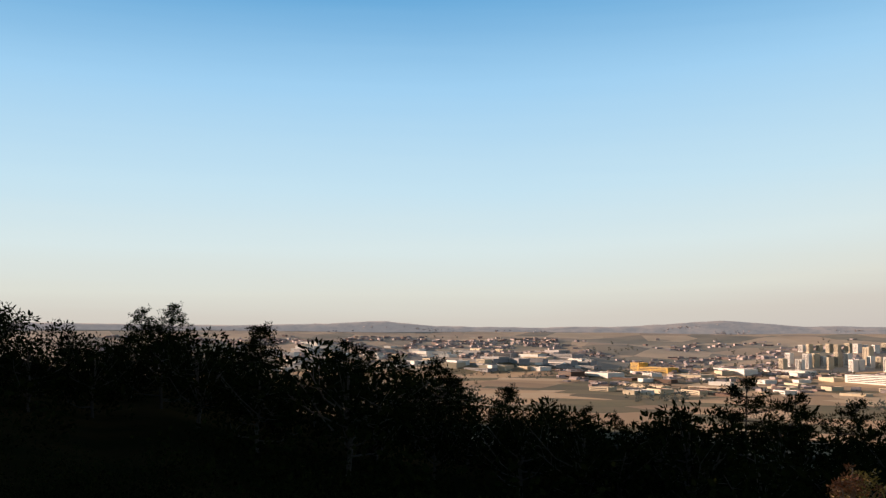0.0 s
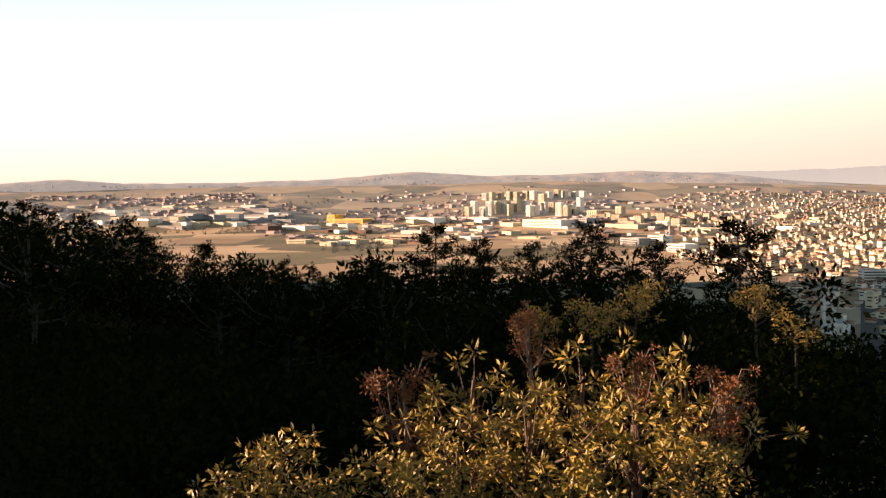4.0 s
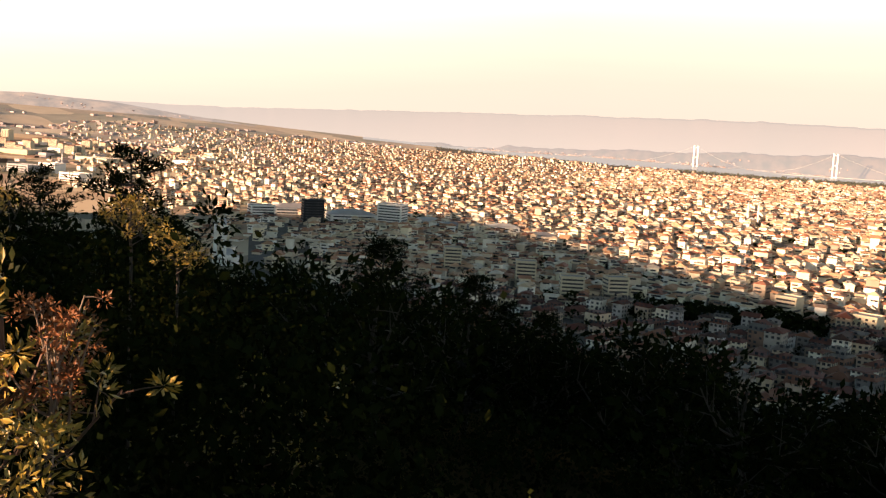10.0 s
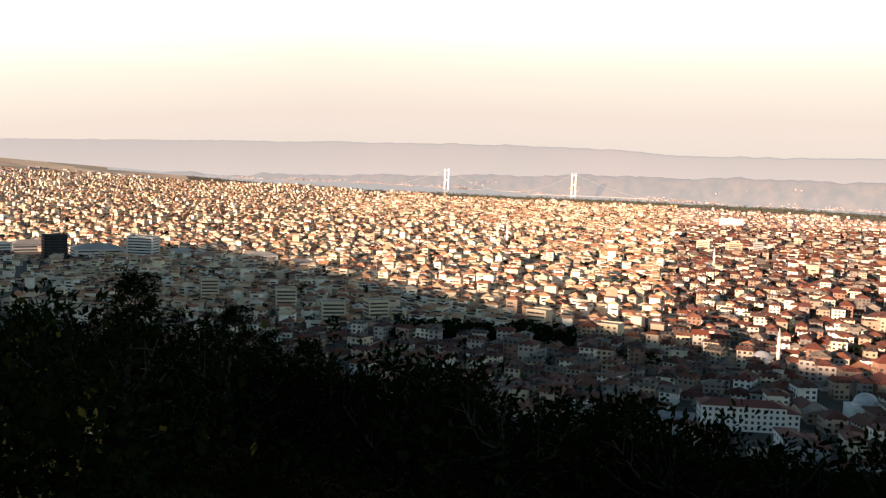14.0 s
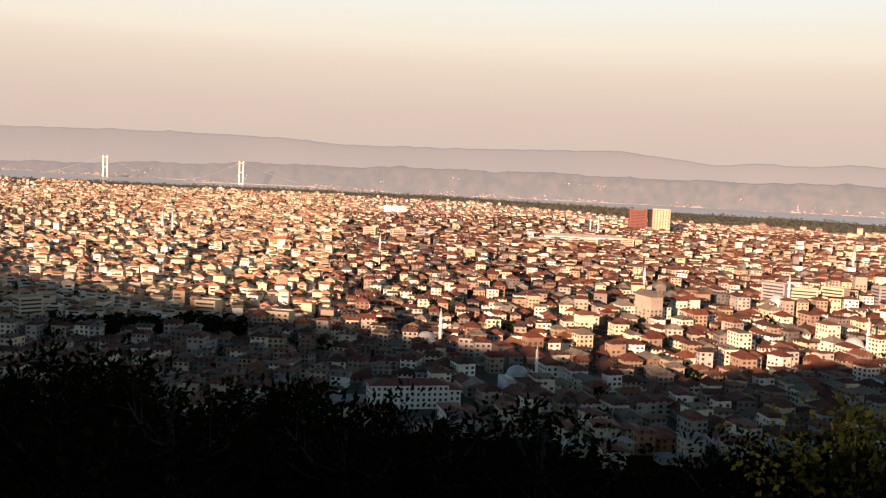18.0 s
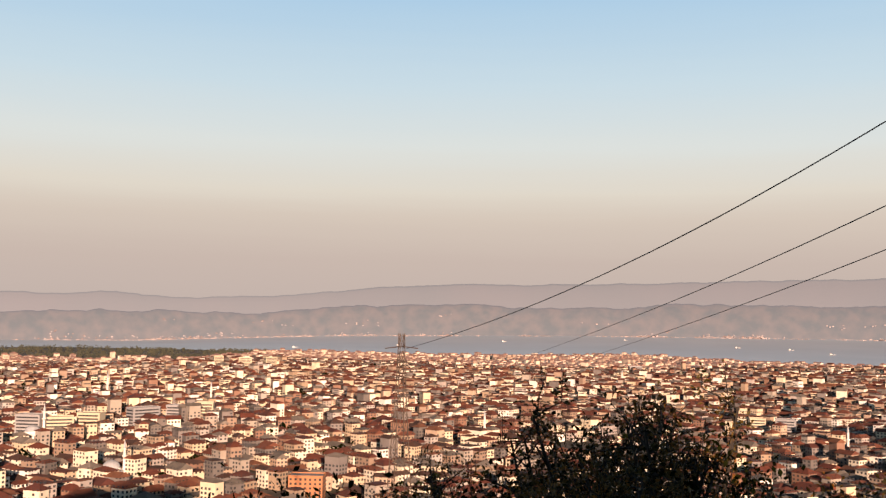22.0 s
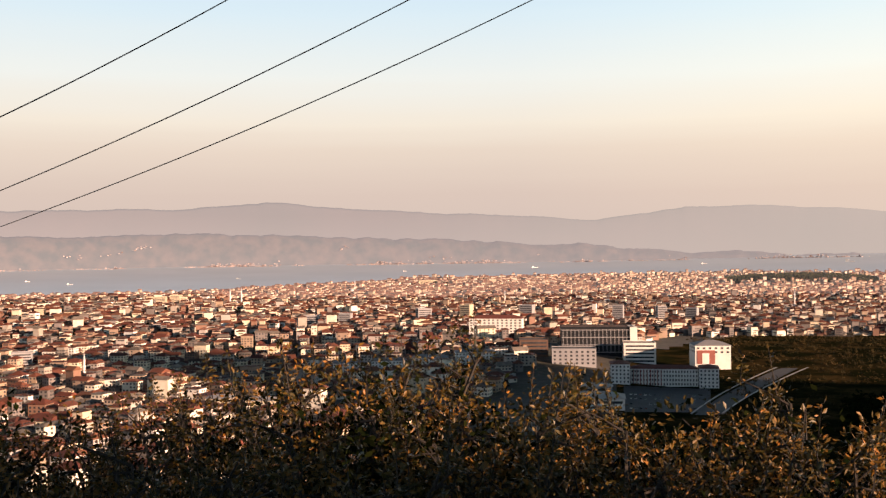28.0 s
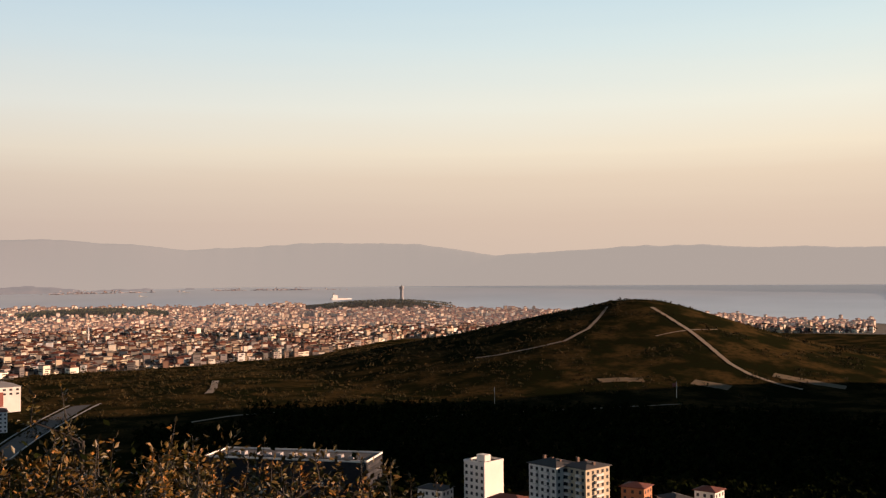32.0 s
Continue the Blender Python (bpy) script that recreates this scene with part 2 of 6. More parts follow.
# distant soil and sea carry haze in their emission, as the hills do
def fields(m, size, amount=0.72):
    """Lays a patchwork of stubble, ploughed land and pasture over a soil."""
    n, l = m.node_tree.nodes, m.node_tree.links
    p = n["Principled BSDF"]
    under = p.inputs["Base Color"].links[0].from_socket
    tc = n.new("ShaderNodeTexCoord")
    cells = n.new("ShaderNodeTexVoronoi")
    cells.inputs["Scale"].default_value = 1.0 / size
    l.new(tc.outputs["Object"], cells.inputs["Vector"])
    pick = n.new("ShaderNodeSeparateColor")
    l.new(cells.outputs["Color"], pick.inputs[0])
    ramp = n.new("ShaderNodeValToRGB")
    ramp.color_ramp.interpolation = "CONSTANT"
    tones = [(0.58, 0.42, 0.25), (0.42, 0.30, 0.18), (0.12, 0.115, 0.05), (0.62, 0.48, 0.31), (0.05, 0.055, 0.026), (0.30, 0.21, 0.13), (0.09, 0.09, 0.04)]
    while len(ramp.color_ramp.elements) < len(tones):
        ramp.color_ramp.elements.new(0.5)
    for k, tone in enumerate(tones):
        ramp.color_ramp.elements[k].position = k / len(tones)
        ramp.color_ramp.elements[k].color = (*tone, 1)
    l.new(pick.outputs[0], ramp.inputs[0])
    mix = n.new("ShaderNodeMix")
    mix.data_type = "RGBA"
    mix.inputs[0].default_value = amount
    l.new(under, mix.inputs[6])
    l.new(ramp.outputs[0], mix.inputs[7])
    l.new(mix.outputs[2], p.inputs["Base Color"])


M["hazed_soil"] = hazy("hazed_soil", (0.22, 0.17, 0.11), (0.05, 0.055, 0.03), 0.007, (0.06, 0.052, 0.05))
fields(M["hazed_soil"], 190.0, 0.4)
# the haze over the bay is put into the water as emission
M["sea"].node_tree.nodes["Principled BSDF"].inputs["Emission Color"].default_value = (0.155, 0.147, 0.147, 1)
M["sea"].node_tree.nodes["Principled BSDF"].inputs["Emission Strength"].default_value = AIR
fields(M["soil"], 150.0)


# ---------------------------------------------------------------- ground
def spread(x, xs, ys):
    return np.interp(x, xs, ys)


def crest(az):
    """Elevation (degrees) of the tree tops along the brow of the hill, bearings -120 to 240."""
    return spread(az, [-120, -60, -40, -24, -18, -13.5, -10, -7.5, -5, -2, 2, 5.5, 9, 14, 20, 30, 38, 40.5, 43, 45, 48, 57, 64, 70, 76, 82, 90, 98, 105, 112, 120, 126, 132, 140, 160, 200, 240],
                  [-14, -2, 2.4, 2.9, 2.2, 1.2, 1.3, 0.6, -0.2, -0.9, -1.4, -2.2, -3.0, -3.6, -3.7, -4.2, -5.2, -5.8, -7.8, -8.5, -8.3, -9.5, -10.5, -11.5, -12.7, -13.8, -14.5, -15.0, -14.2, -12.6, -12.0, -12.2, -14, -15, -16, -18, -18])


def brow(az):
    return spread(az, [-120, -60, -30, 0, 30, 130, 240], [60, 70, 120, 110, 80, 66, 55])


def sight_end(az):
    """Elevation (degrees) of the ground where the near land ends, 4.7 km out."""
    return spread(az, [-180, -30, 30, 40, 48, 56, 66, 82, 90, 110, 125, 140, 160, 180, 200, 240, 300, 360], [0, 0.2, 0.1, -0.2, -0.7, -1.1, -1.15, -1.5, -1.6, -1.7, -1.2, -1.0, -0.9, -0.85, -0.6, -0.7, 0, 0])


def height(x, y):
    """Height of the ground (arrays)."""
    r = np.hypot(x, y) + 1e-6
    az = np.degrees(np.arctan2(x, y))
    az2 = np.where(az < -120, az + 360, az)
    # plain, with the far land lifted so that it ends at the horizon
    e0 = -np.degrees(np.arctan(EYE_Z / 2600.0))
    k = np.clip((r - 2600) / 2100, 0, 1.2)
    plain = np.where(r < 2600, 0, EYE_Z + r * np.tan(np.radians(e0 + (sight_end(az2) - e0) * k)))
    plain = plain + 3.0 * np.sin(x / 310.0) * np.cos(y / 270.0) * np.clip(1 - r / 3200, 0, 1)
    town = np.clip((r - 620) / 300, 0, 1) * np.clip((3000 - r) / 300, 0, 1) * np.clip((az2 - 84) / 12, 0, 1) * np.clip((186 - az2) / 8, 0, 1)
    plain = plain + town * (8 * np.sin(x / 150.0 + 1.7 * np.sin(y / 210.0)) * np.cos(y / 175.0) + 9 * np.sin(x / 330.0 + y / 260.0) + 4)
    for a0, r0, wide, deep, up in ((193.0, 3425.0, 4.8, 260.0, 24.0), (209.3, 3740.0, 4.6, 190.0, 26.0)):
        plain = plain + up * np.clip(1 - ((az2 - a0) / wide) ** 2, 0, 1) * np.clip(1 - ((r - r0) / deep) ** 2, 0, 1)
    roll = np.clip((r - 2500) / 700, 0, 1) * np.clip((4600 - r) / 500, 0, 1) * np.clip((46 - az2) / 10, 0, 1)
    plain = plain + roll * (13 * np.sin(x / 190.0 + 2 * np.sin(y / 330.0)) * np.sin(y / 240.0) + 6 * np.sin(x / 83.0 + y / 120.0))
    # scrub-covered cone beyond the valley
    c = bearing(223.5, 1500)
    d = np.hypot((x - c.x), (y - c.y))
    across = (x * math.cos(radians(223.5)) - y * math.sin(radians(223.5)))
    wide = 495.0 - 65.0 * np.tanh(across / 160.0)
    rise = np.clip(1 - d / wide, 0, 1)
    cone = 104 * (rise ** 1.3) * (1 - 0.07 * np.clip(1 - d / 40, 0, 1)) * (1 + 0.05 * np.sin(x / 47.0) * np.sin(y / 61.0) * np.clip(d / 200, 0, 1))
    shelf = 9 * np.clip(1 - np.abs(az2 - 200) / 18, 0, 1) * np.clip(1 - np.abs(r - 1150) / 420, 0, 1)
    # gentle sides of the valley at the end of the way
    valley = 26 * np.clip((az2 - 186) / 20, 0, 1) * np.clip(1 - np.abs(r - 520) / 420, 0, 1)
    base = plain + np.maximum(cone, shelf) + valley
    # the hill on which the camera stands
    rb, top = brow(az2), crest(az2)
    zb = EYE_Z + rb * np.tan(np.radians(top)) - 7.0
    z0 = EYE_Z - 5.5
    inner = z0 + (zb - z0) * np.clip(r / rb, 0, 1) ** 1.15
    inner = inner + 3.8 * np.clip((4.0 - r) / 2.0, 0, 1)
    fall = spread(az2, [-120, -60, -20, 10, 108, 118, 138, 150, 240], [0.16, 0.16, 0.25, 0.42, 0.42, 0.2, 0.2, 0.42, 0.42])
    outer = zb - (r - rb) * fall
    hill = np.where(r < rb, inner, outer)
    # out of view the ridge is raised towards the evening sun, to shade brow and town
    climb = np.clip((-25.5 - az) / 8.0, 0, 1) * np.clip((az + 47) / 5.0, 0, 1)
    reach = np.clip((r - 45) / 70, 0, 1) * np.clip((3250 - r) / 400, 0, 1)
    ridge = EYE_Z + r * math.tan(radians(10.2)) - 8 + 25 * np.clip((380 - r) / 160, 0, 1)
    hill = hill + np.maximum(ridge - hill, 0) * climb * reach
    # and a second unseen shoulder is added beyond the sun's gap, to shade the near town
    shade_hill = 385 * np.clip((r - 950) / 100, 0, 1) * np.clip((1700 - r) / 120, 0, 1) * np.clip(1 - np.abs(az + 98 - 8 * np.clip((r - 1200) / 400, 0, 1)) / 19.0, 0, 1) ** 0.8
    # an unseen bank added behind the lookout keeps the evening sun off the slope below it
    toward = -r * np.cos(np.radians(az - SUN_AZ + 180))
    shade_bank = np.clip((-22.5 - az) / 5.0, 0, 1) * np.clip((az + 84) / 8.0, 0, 1) * np.clip((r - 46) / 10, 0, 1) * np.clip((84 - r) / 12, 0, 1)
    aside = r * np.cos(np.radians(az - SUN_AZ + 270))
    # steps in its top choose which bushes stay sunlit
    sill = EYE_Z - 2.7 + toward * math.tan(radians(SUN_EL)) + 1.7 * ((aside > 9.3) & (aside < 12)) + 4.5 * (aside > 15.5) + 4.0 * ((aside > -2.6) & (aside < 3.5))
    hill = hill + np.maximum(sill - hill, 0) * shade_bank
    m = np.maximum(np.maximum(base, hill), shade_hill)
    return m


def height_at(x, y):
    return float(height(np.array([x], float), np.array([y], float))[0])


def mesh_object(name, verts, faces, mats, smooth=False, index=None, parent=None):
    me = bpy.data.meshes.new(name)
    me.from_pydata(verts, [], faces)
    for m in (mats if isinstance(mats, list) else [mats]):
        me.materials.append(M[m])
    if index is not None:
        me.polygons.foreach_set("material_index", np.asarray(index, np.int32))
    if smooth:
        me.polygons.foreach_set("use_smooth", np.ones(len(me.polygons), bool))
    me.update()
    ob = new(name, me)
    if parent is not None:
        ob.parent = parent
    return ob


def polar_sheet(name, az0, az1, steps, radii, zfun, mat):
    azs = np.linspace(az0, az1, steps + 1)
    rr = np.asarray(radii, float)
    A, R = np.meshgrid(np.radians(azs), rr)
    X, Y = R * np.sin(A), R * np.cos(A)
    Z = zfun(X, Y)
    v = np.stack([X, Y, Z], -1).reshape(-1, 3)
    n = steps + 1
    i = np.arange(len(rr) - 1)[:, None] * n + np.arange(steps)[None, :]
    f = np.stack([i, i + 1, i + n + 1, i + n], -1).reshape(-1, 4)
    return mesh_object(name, v.tolist(), f[:, ::-1].tolist(), mat, True)


COAST_AZ = [50, 56, 60, 66, 73, 82, 90, 98, 105, 117, 123, 134, 142, 150, 158, 165, 172, 180, 190, 200, 207, 212, 218, 230, 245]
COAST_EL = [-0.75, -1.1, -1.35, -1.55, -1.65, -1.62, -1.75, -2.0, -2.2, -2.2, -2.25, -2.3, -2.05, -2.4, -2.35, -2.1, -1.7, -1.6, -1.5, -1.55, -1.45, -1.75, -1.9, -2.4, -2.9]


def coast_radius(az):
    e0 = -math.degrees(math.atan(EYE_Z / 2600.0))
    return 2600 + 2100 * np.clip((spread(az, COAST_AZ, COAST_EL) - e0) / (sight_end(az) - e0), 0.0, 1)


radii = np.concatenate([[0.0], np.arange(3, 60, 3), np.arange(60, 200, 6), np.arange(200, 700, 20), np.arange(700, 2200, 40), np.arange(2200, 4951, 75)])
ground = polar_sheet("ground", -180, 180, 480, radii, height, "soil")
ground.data.materials.append(M["scrub"])
mid = np.zeros(len(ground.data.polygons) * 3)
ground.data.polygons.foreach_get("center", mid)
mid = mid.reshape(-1, 3)
gr, ga = np.hypot(mid[:, 0], mid[:, 1]), np.degrees(np.arctan2(mid[:, 0], mid[:, 1]))
ga = np.where(ga < -120, ga + 360, ga)
wild = (gr < 460) | ((ga < -20) & (gr < 2600)) | ((ga > 183) & (gr < spread(ga, [183, 186, 190, 197, 205, 210, 240], [1050, 1300, 1480, 1530, 1700, 2150, 2400])))
built = (ga > 46) & (gr < coast_radius(ga) + 20)
far_land = gr > 3350
ground.data.materials.append(M["town_ground"])
ground.data.materials.append(M["hazed_soil"])
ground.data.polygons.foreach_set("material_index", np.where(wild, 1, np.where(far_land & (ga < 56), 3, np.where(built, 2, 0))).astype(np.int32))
tagged(ground, "dry soil and scrub running down the hill to the plain", "ground", kind="structure")

# ---------------------------------------------------------------- bay and far coast
azs = np.linspace(52, 250, 400)
verts, faces = [], []
for a in azs:
    rc = float(coast_radius(a)) + 12 * noise.noise(Vector((a * 0.9, 0, 0)))
    for k in range(9):
        rr = rc + (4850 - rc) * k / 8
        p = bearing(a, rr)
        verts.append((p.x, p.y, height_at(p.x, p.y) + 1.2))
for i in range(len(azs) - 1):
    for k in range(8):
        a = i * 9 + k
        faces.append((a, a + 1, a + 10, a + 9))
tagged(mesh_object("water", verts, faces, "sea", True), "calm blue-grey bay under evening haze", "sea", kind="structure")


def far_ridge(name, az_list, el_list, r0, r1, rough, mat, label, foot=-1.0, seed=0):
    """A range of hills: a slope that climbs from r0 to its crest at r1 and falls off behind."""
    a0, a1 = az_list[0], az_list[-1]
    azs = np.linspace(a0, a1, int((a1 - a0) * 6))
    verts, faces = [], []
    cols = 8
    for a in azs:
        top = float(spread(a, az_list, el_list))
        top += rough * (noise.noise(Vector((a * 0.35, seed, 0))) + 0.5 * noise.noise(Vector((a * 1.3, seed, 2))) + 0.22 * noise.noise(Vector((a * 4.5, seed, 5))))
        low = min(float(sight_end(a)) - 0.5, foot)
        for k in range(cols):
            s = k / (cols - 2)
            if k < cols - 1:
                e = low + (top - low) * (math.sin(min(s, 1) * math.pi / 2)) + 0.10 * rough * noise.noise(Vector((a * 2.5, s * 3, seed))) * (4 * s * (1 - s))
                rr = r0 + (r1 - r0) * s
            else:
                e, rr = low, r1 + 30
            p = bearing(a, rr, EYE_Z + rr * math.tan(radians(e)))
            verts.append(tuple(p))
    for i in range(len(azs) - 1):
        for k in range(cols - 1):
            q = i * cols + k
            faces.append((q, q + 1, q + cols + 1, q + cols))
    tagged(mesh_object(name, verts, faces, mat, True), label, "hills", kind="structure")
    return [verts[i * cols:(i + 1) * cols] for i in range(len(azs))], azs


# the haze before each range is put into its emission colour
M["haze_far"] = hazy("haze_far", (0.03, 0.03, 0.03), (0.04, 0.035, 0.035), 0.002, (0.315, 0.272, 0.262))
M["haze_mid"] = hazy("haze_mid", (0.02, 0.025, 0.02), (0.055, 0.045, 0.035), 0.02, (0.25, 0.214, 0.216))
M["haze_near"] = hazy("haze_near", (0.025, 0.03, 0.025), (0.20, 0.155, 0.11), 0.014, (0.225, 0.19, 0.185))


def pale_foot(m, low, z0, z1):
    """Paints thicker haze over the water: emission at a range's foot is paler than at its crest."""
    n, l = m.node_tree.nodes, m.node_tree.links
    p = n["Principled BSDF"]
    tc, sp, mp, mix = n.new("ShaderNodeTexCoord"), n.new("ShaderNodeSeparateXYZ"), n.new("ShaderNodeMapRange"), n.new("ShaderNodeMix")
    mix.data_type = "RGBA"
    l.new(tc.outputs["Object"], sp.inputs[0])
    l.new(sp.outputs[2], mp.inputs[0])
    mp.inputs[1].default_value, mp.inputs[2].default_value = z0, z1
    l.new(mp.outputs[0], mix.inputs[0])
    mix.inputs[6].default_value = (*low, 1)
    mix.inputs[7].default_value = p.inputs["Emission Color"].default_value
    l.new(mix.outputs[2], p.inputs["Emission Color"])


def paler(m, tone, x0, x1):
    """Paints brighter haze into a range's emission from x0 on towards x1, the evening sun's side."""
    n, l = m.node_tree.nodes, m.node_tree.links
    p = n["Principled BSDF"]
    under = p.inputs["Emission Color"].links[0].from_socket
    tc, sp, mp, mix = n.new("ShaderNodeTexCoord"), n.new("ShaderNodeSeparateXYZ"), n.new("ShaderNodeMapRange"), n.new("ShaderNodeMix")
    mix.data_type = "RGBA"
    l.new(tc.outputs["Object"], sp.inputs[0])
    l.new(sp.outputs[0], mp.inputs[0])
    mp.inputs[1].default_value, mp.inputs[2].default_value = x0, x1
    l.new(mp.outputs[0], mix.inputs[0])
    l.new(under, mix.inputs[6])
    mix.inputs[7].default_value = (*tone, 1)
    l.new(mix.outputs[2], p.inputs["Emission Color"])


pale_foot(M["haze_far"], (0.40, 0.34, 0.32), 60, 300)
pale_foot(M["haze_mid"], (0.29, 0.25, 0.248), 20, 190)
# leaf, wall and tile colours again, with haze put in as emission
M["hazed_leaf"] = hazy("hazed_leaf", (0.035, 0.038, 0.016), (0.055, 0.048, 0.02), 0.05, (0.045, 0.04, 0.036))
M["hazed_stucco"] = hazy("hazed_stucco", (0.62, 0.52, 0.40), (0.50, 0.41, 0.32), 0.15, (0.055, 0.046, 0.046), random_by=("island", [(1, 1, 1), (1.15, 1.2, 1.25), (0.7, 0.66, 0.62), (1.1, 1.05, 1.0), (0.5, 0.45, 0.42)]))
M["hazed_tiles"] = hazy("hazed_tiles", (0.28, 0.15, 0.10), (0.18, 0.09, 0.06), 0.15, (0.055, 0.046, 0.046))
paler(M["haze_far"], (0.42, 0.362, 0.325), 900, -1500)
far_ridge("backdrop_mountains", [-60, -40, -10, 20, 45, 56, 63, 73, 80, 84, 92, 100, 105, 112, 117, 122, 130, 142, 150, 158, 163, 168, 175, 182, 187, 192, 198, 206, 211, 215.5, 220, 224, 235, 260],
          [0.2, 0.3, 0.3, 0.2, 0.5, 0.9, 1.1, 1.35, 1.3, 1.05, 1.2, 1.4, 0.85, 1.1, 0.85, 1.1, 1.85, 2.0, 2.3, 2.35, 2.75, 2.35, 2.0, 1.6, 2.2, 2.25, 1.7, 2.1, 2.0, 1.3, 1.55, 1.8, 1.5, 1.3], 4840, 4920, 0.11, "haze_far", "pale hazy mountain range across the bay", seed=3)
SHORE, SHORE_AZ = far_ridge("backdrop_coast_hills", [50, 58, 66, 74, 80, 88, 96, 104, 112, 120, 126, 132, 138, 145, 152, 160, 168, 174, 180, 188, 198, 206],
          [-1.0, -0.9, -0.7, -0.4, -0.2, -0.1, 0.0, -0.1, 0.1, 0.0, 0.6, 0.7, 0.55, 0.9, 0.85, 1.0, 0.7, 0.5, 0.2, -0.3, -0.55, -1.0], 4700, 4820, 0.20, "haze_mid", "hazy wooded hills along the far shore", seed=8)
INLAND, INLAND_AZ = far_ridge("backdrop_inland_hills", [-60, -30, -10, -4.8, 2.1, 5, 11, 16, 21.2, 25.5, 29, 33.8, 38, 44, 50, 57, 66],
          [0.6, 0.7, 0.5, 0.5, 0.75, 0.5, 0.42, 0.5, 0.85, 0.5, 0.48, 0.62, 0.4, -0.3, -0.8, -1.15, -1.5], 4560, 4830, 0.05, "haze_near", "low hazy blue hills behind the industrial plain", seed=5)

# ---------------------------------------------------------------- town
rng = np.random.default_rng(7)


def near_edge(az):
    """Where the first houses stand below the wooded slope."""
    return spread(az, [36, 44, 60, 100, 150, 172, 182, 195, 210], [1500, 900, 560, 430, 480, 600, 1200, 1350, 1450])


DISTRICTS = [(bearing(az, r), turn) for az, r, turn in (
    (46, 1500, 80), (52, 2700, 110), (58, 1000, 65), (64, 1900, 95), (72, 1200, 82), (76, 2500, 70), (84, 800, 98), (88, 1700, 76), (96, 2600, 100), (98, 1100, 88),
    (108, 650, 70), (110, 1700, 94), (116, 2600, 80), (122, 1100, 105), (132, 800, 85), (134, 1900, 72), (142, 2800, 98), (146, 1200, 90), (156, 760, 112), (160, 1800, 84),
    (168, 2700, 100), (172, 1200, 74), (184, 2000, 96), (196, 2700, 82), (210, 3100, 104), (226, 3000, 90))]


def house_field():
    """Places and turns of the houses: quarters with street grids of their own directions."""
    seeds = np.array([(c.x, c.y) for c, t in DISTRICTS])
    out = []
    for k, (c, t) in enumerate(DISTRICTS):
        sc = 0.66 if c.length > 1900 and (c.x < 400 and c.y < 0) else 0.7 if c.y > 0.5 * c.x else 0.8 if c.y > 0.1 * c.x else 0.86
        ix, iy = np.meshgrid(np.arange(-110, 110), np.arange(-120, 120))
        ix, iy = ix.ravel(), iy.ravel()
        gx = ix * 18.0 + np.floor(ix / 5) * 6.0
        gy = iy * 16.0 + np.floor(iy / 2) * 6.5 + 8 * np.sin(ix * 1.7 + iy * 0.3)
        a = radians(90 - t)
        gx, gy = gx * sc, gy * sc
        bend = 26 * np.sin(gx / 260.0 + k)
        x = c.x + gx * math.cos(a) - (gy + bend) * math.sin(a) + rng.uniform(-3.2, 3.2, gx.shape)
        y = c.y + gx * math.sin(a) + (gy + bend) * math.cos(a) + rng.uniform(-3.2, 3.2, gx.shape)
        turn = a + 0.1 * np.cos(gx / 260.0 + k) + rng.normal(0, 0.13, gx.shape)
        d = (x[:, None] - seeds[None, :, 0]) ** 2 + (y[:, None] - seeds[None, :, 1]) ** 2
        own = d.argmin(1) == k
        out.append(np.stack([x[own], y[own], turn[own], np.full(own.sum(), sc)], 1))
    X, Y, turn, sc = np.concatenate(out).T
    r = np.hypot(X, Y)
    az = np.degrees(np.arctan2(X, Y))
    az = np.where(az < -120, az + 360, az)
    keep = (az > 36) & (az < 236) & (r > near_edge(az)) & (r < coast_radius(az) - 30) & (r < 4300)
    keep &= ~((az > 178) & (az < 236) & (r < spread(az, [178, 184, 190, 197, 205, 210, 236], [1050, 1300, 1480, 1530, 1700, 2150, 2400])))
    keep &= rng.random(X.shape) < spread(az, [36, 46, 55, 236], [0.06, 0.30, 0.95, 0.95]) * spread(r, [0, 2200, 2800, 4300], [1, 1, 0.82, 0.6])
    X, Y, turn, sc, r, az = X[keep], Y[keep], turn[keep], sc[keep], r[keep], az[keep]
    wood = np.array([noise.noise(Vector((x / 300, y / 300, 3.0))) for x, y in zip(X, Y)])
    ok = (wood < 0.50) & ~RESERVED(X, Y)
    return X[ok], Y[ok], turn[ok], sc[ok], r[ok], az[ok]


# ground kept free for the larger buildings: bearing, distance, radius
SITES = [(88.3, 520, 38), (93.6, 585, 26), (101, 2420, 60), (102.2, 2420, 60), (181.9, 1135, 75), (185.5, 935, 70), (188.1, 1060, 35), (176.2, 1240, 55), (44.9, 880, 35),
         (49.3, 1290, 40), (53.8, 1310, 55), (51.5, 1330, 60), (47.2, 1340, 50), (123.3, 715, 26), (87.1, 2600, 45), (95, 1900, 70), (161.3, 2480, 40), (128.1, 240, 30),
         (172, 820, 50), (168.5, 830, 40), (163, 860, 35), (90, 1620, 40), (61.1, 3150, 40), (112.2, 1560, 30), (92.5, 1450, 45), (116.5, 1330, 30), (120, 1310, 30)]


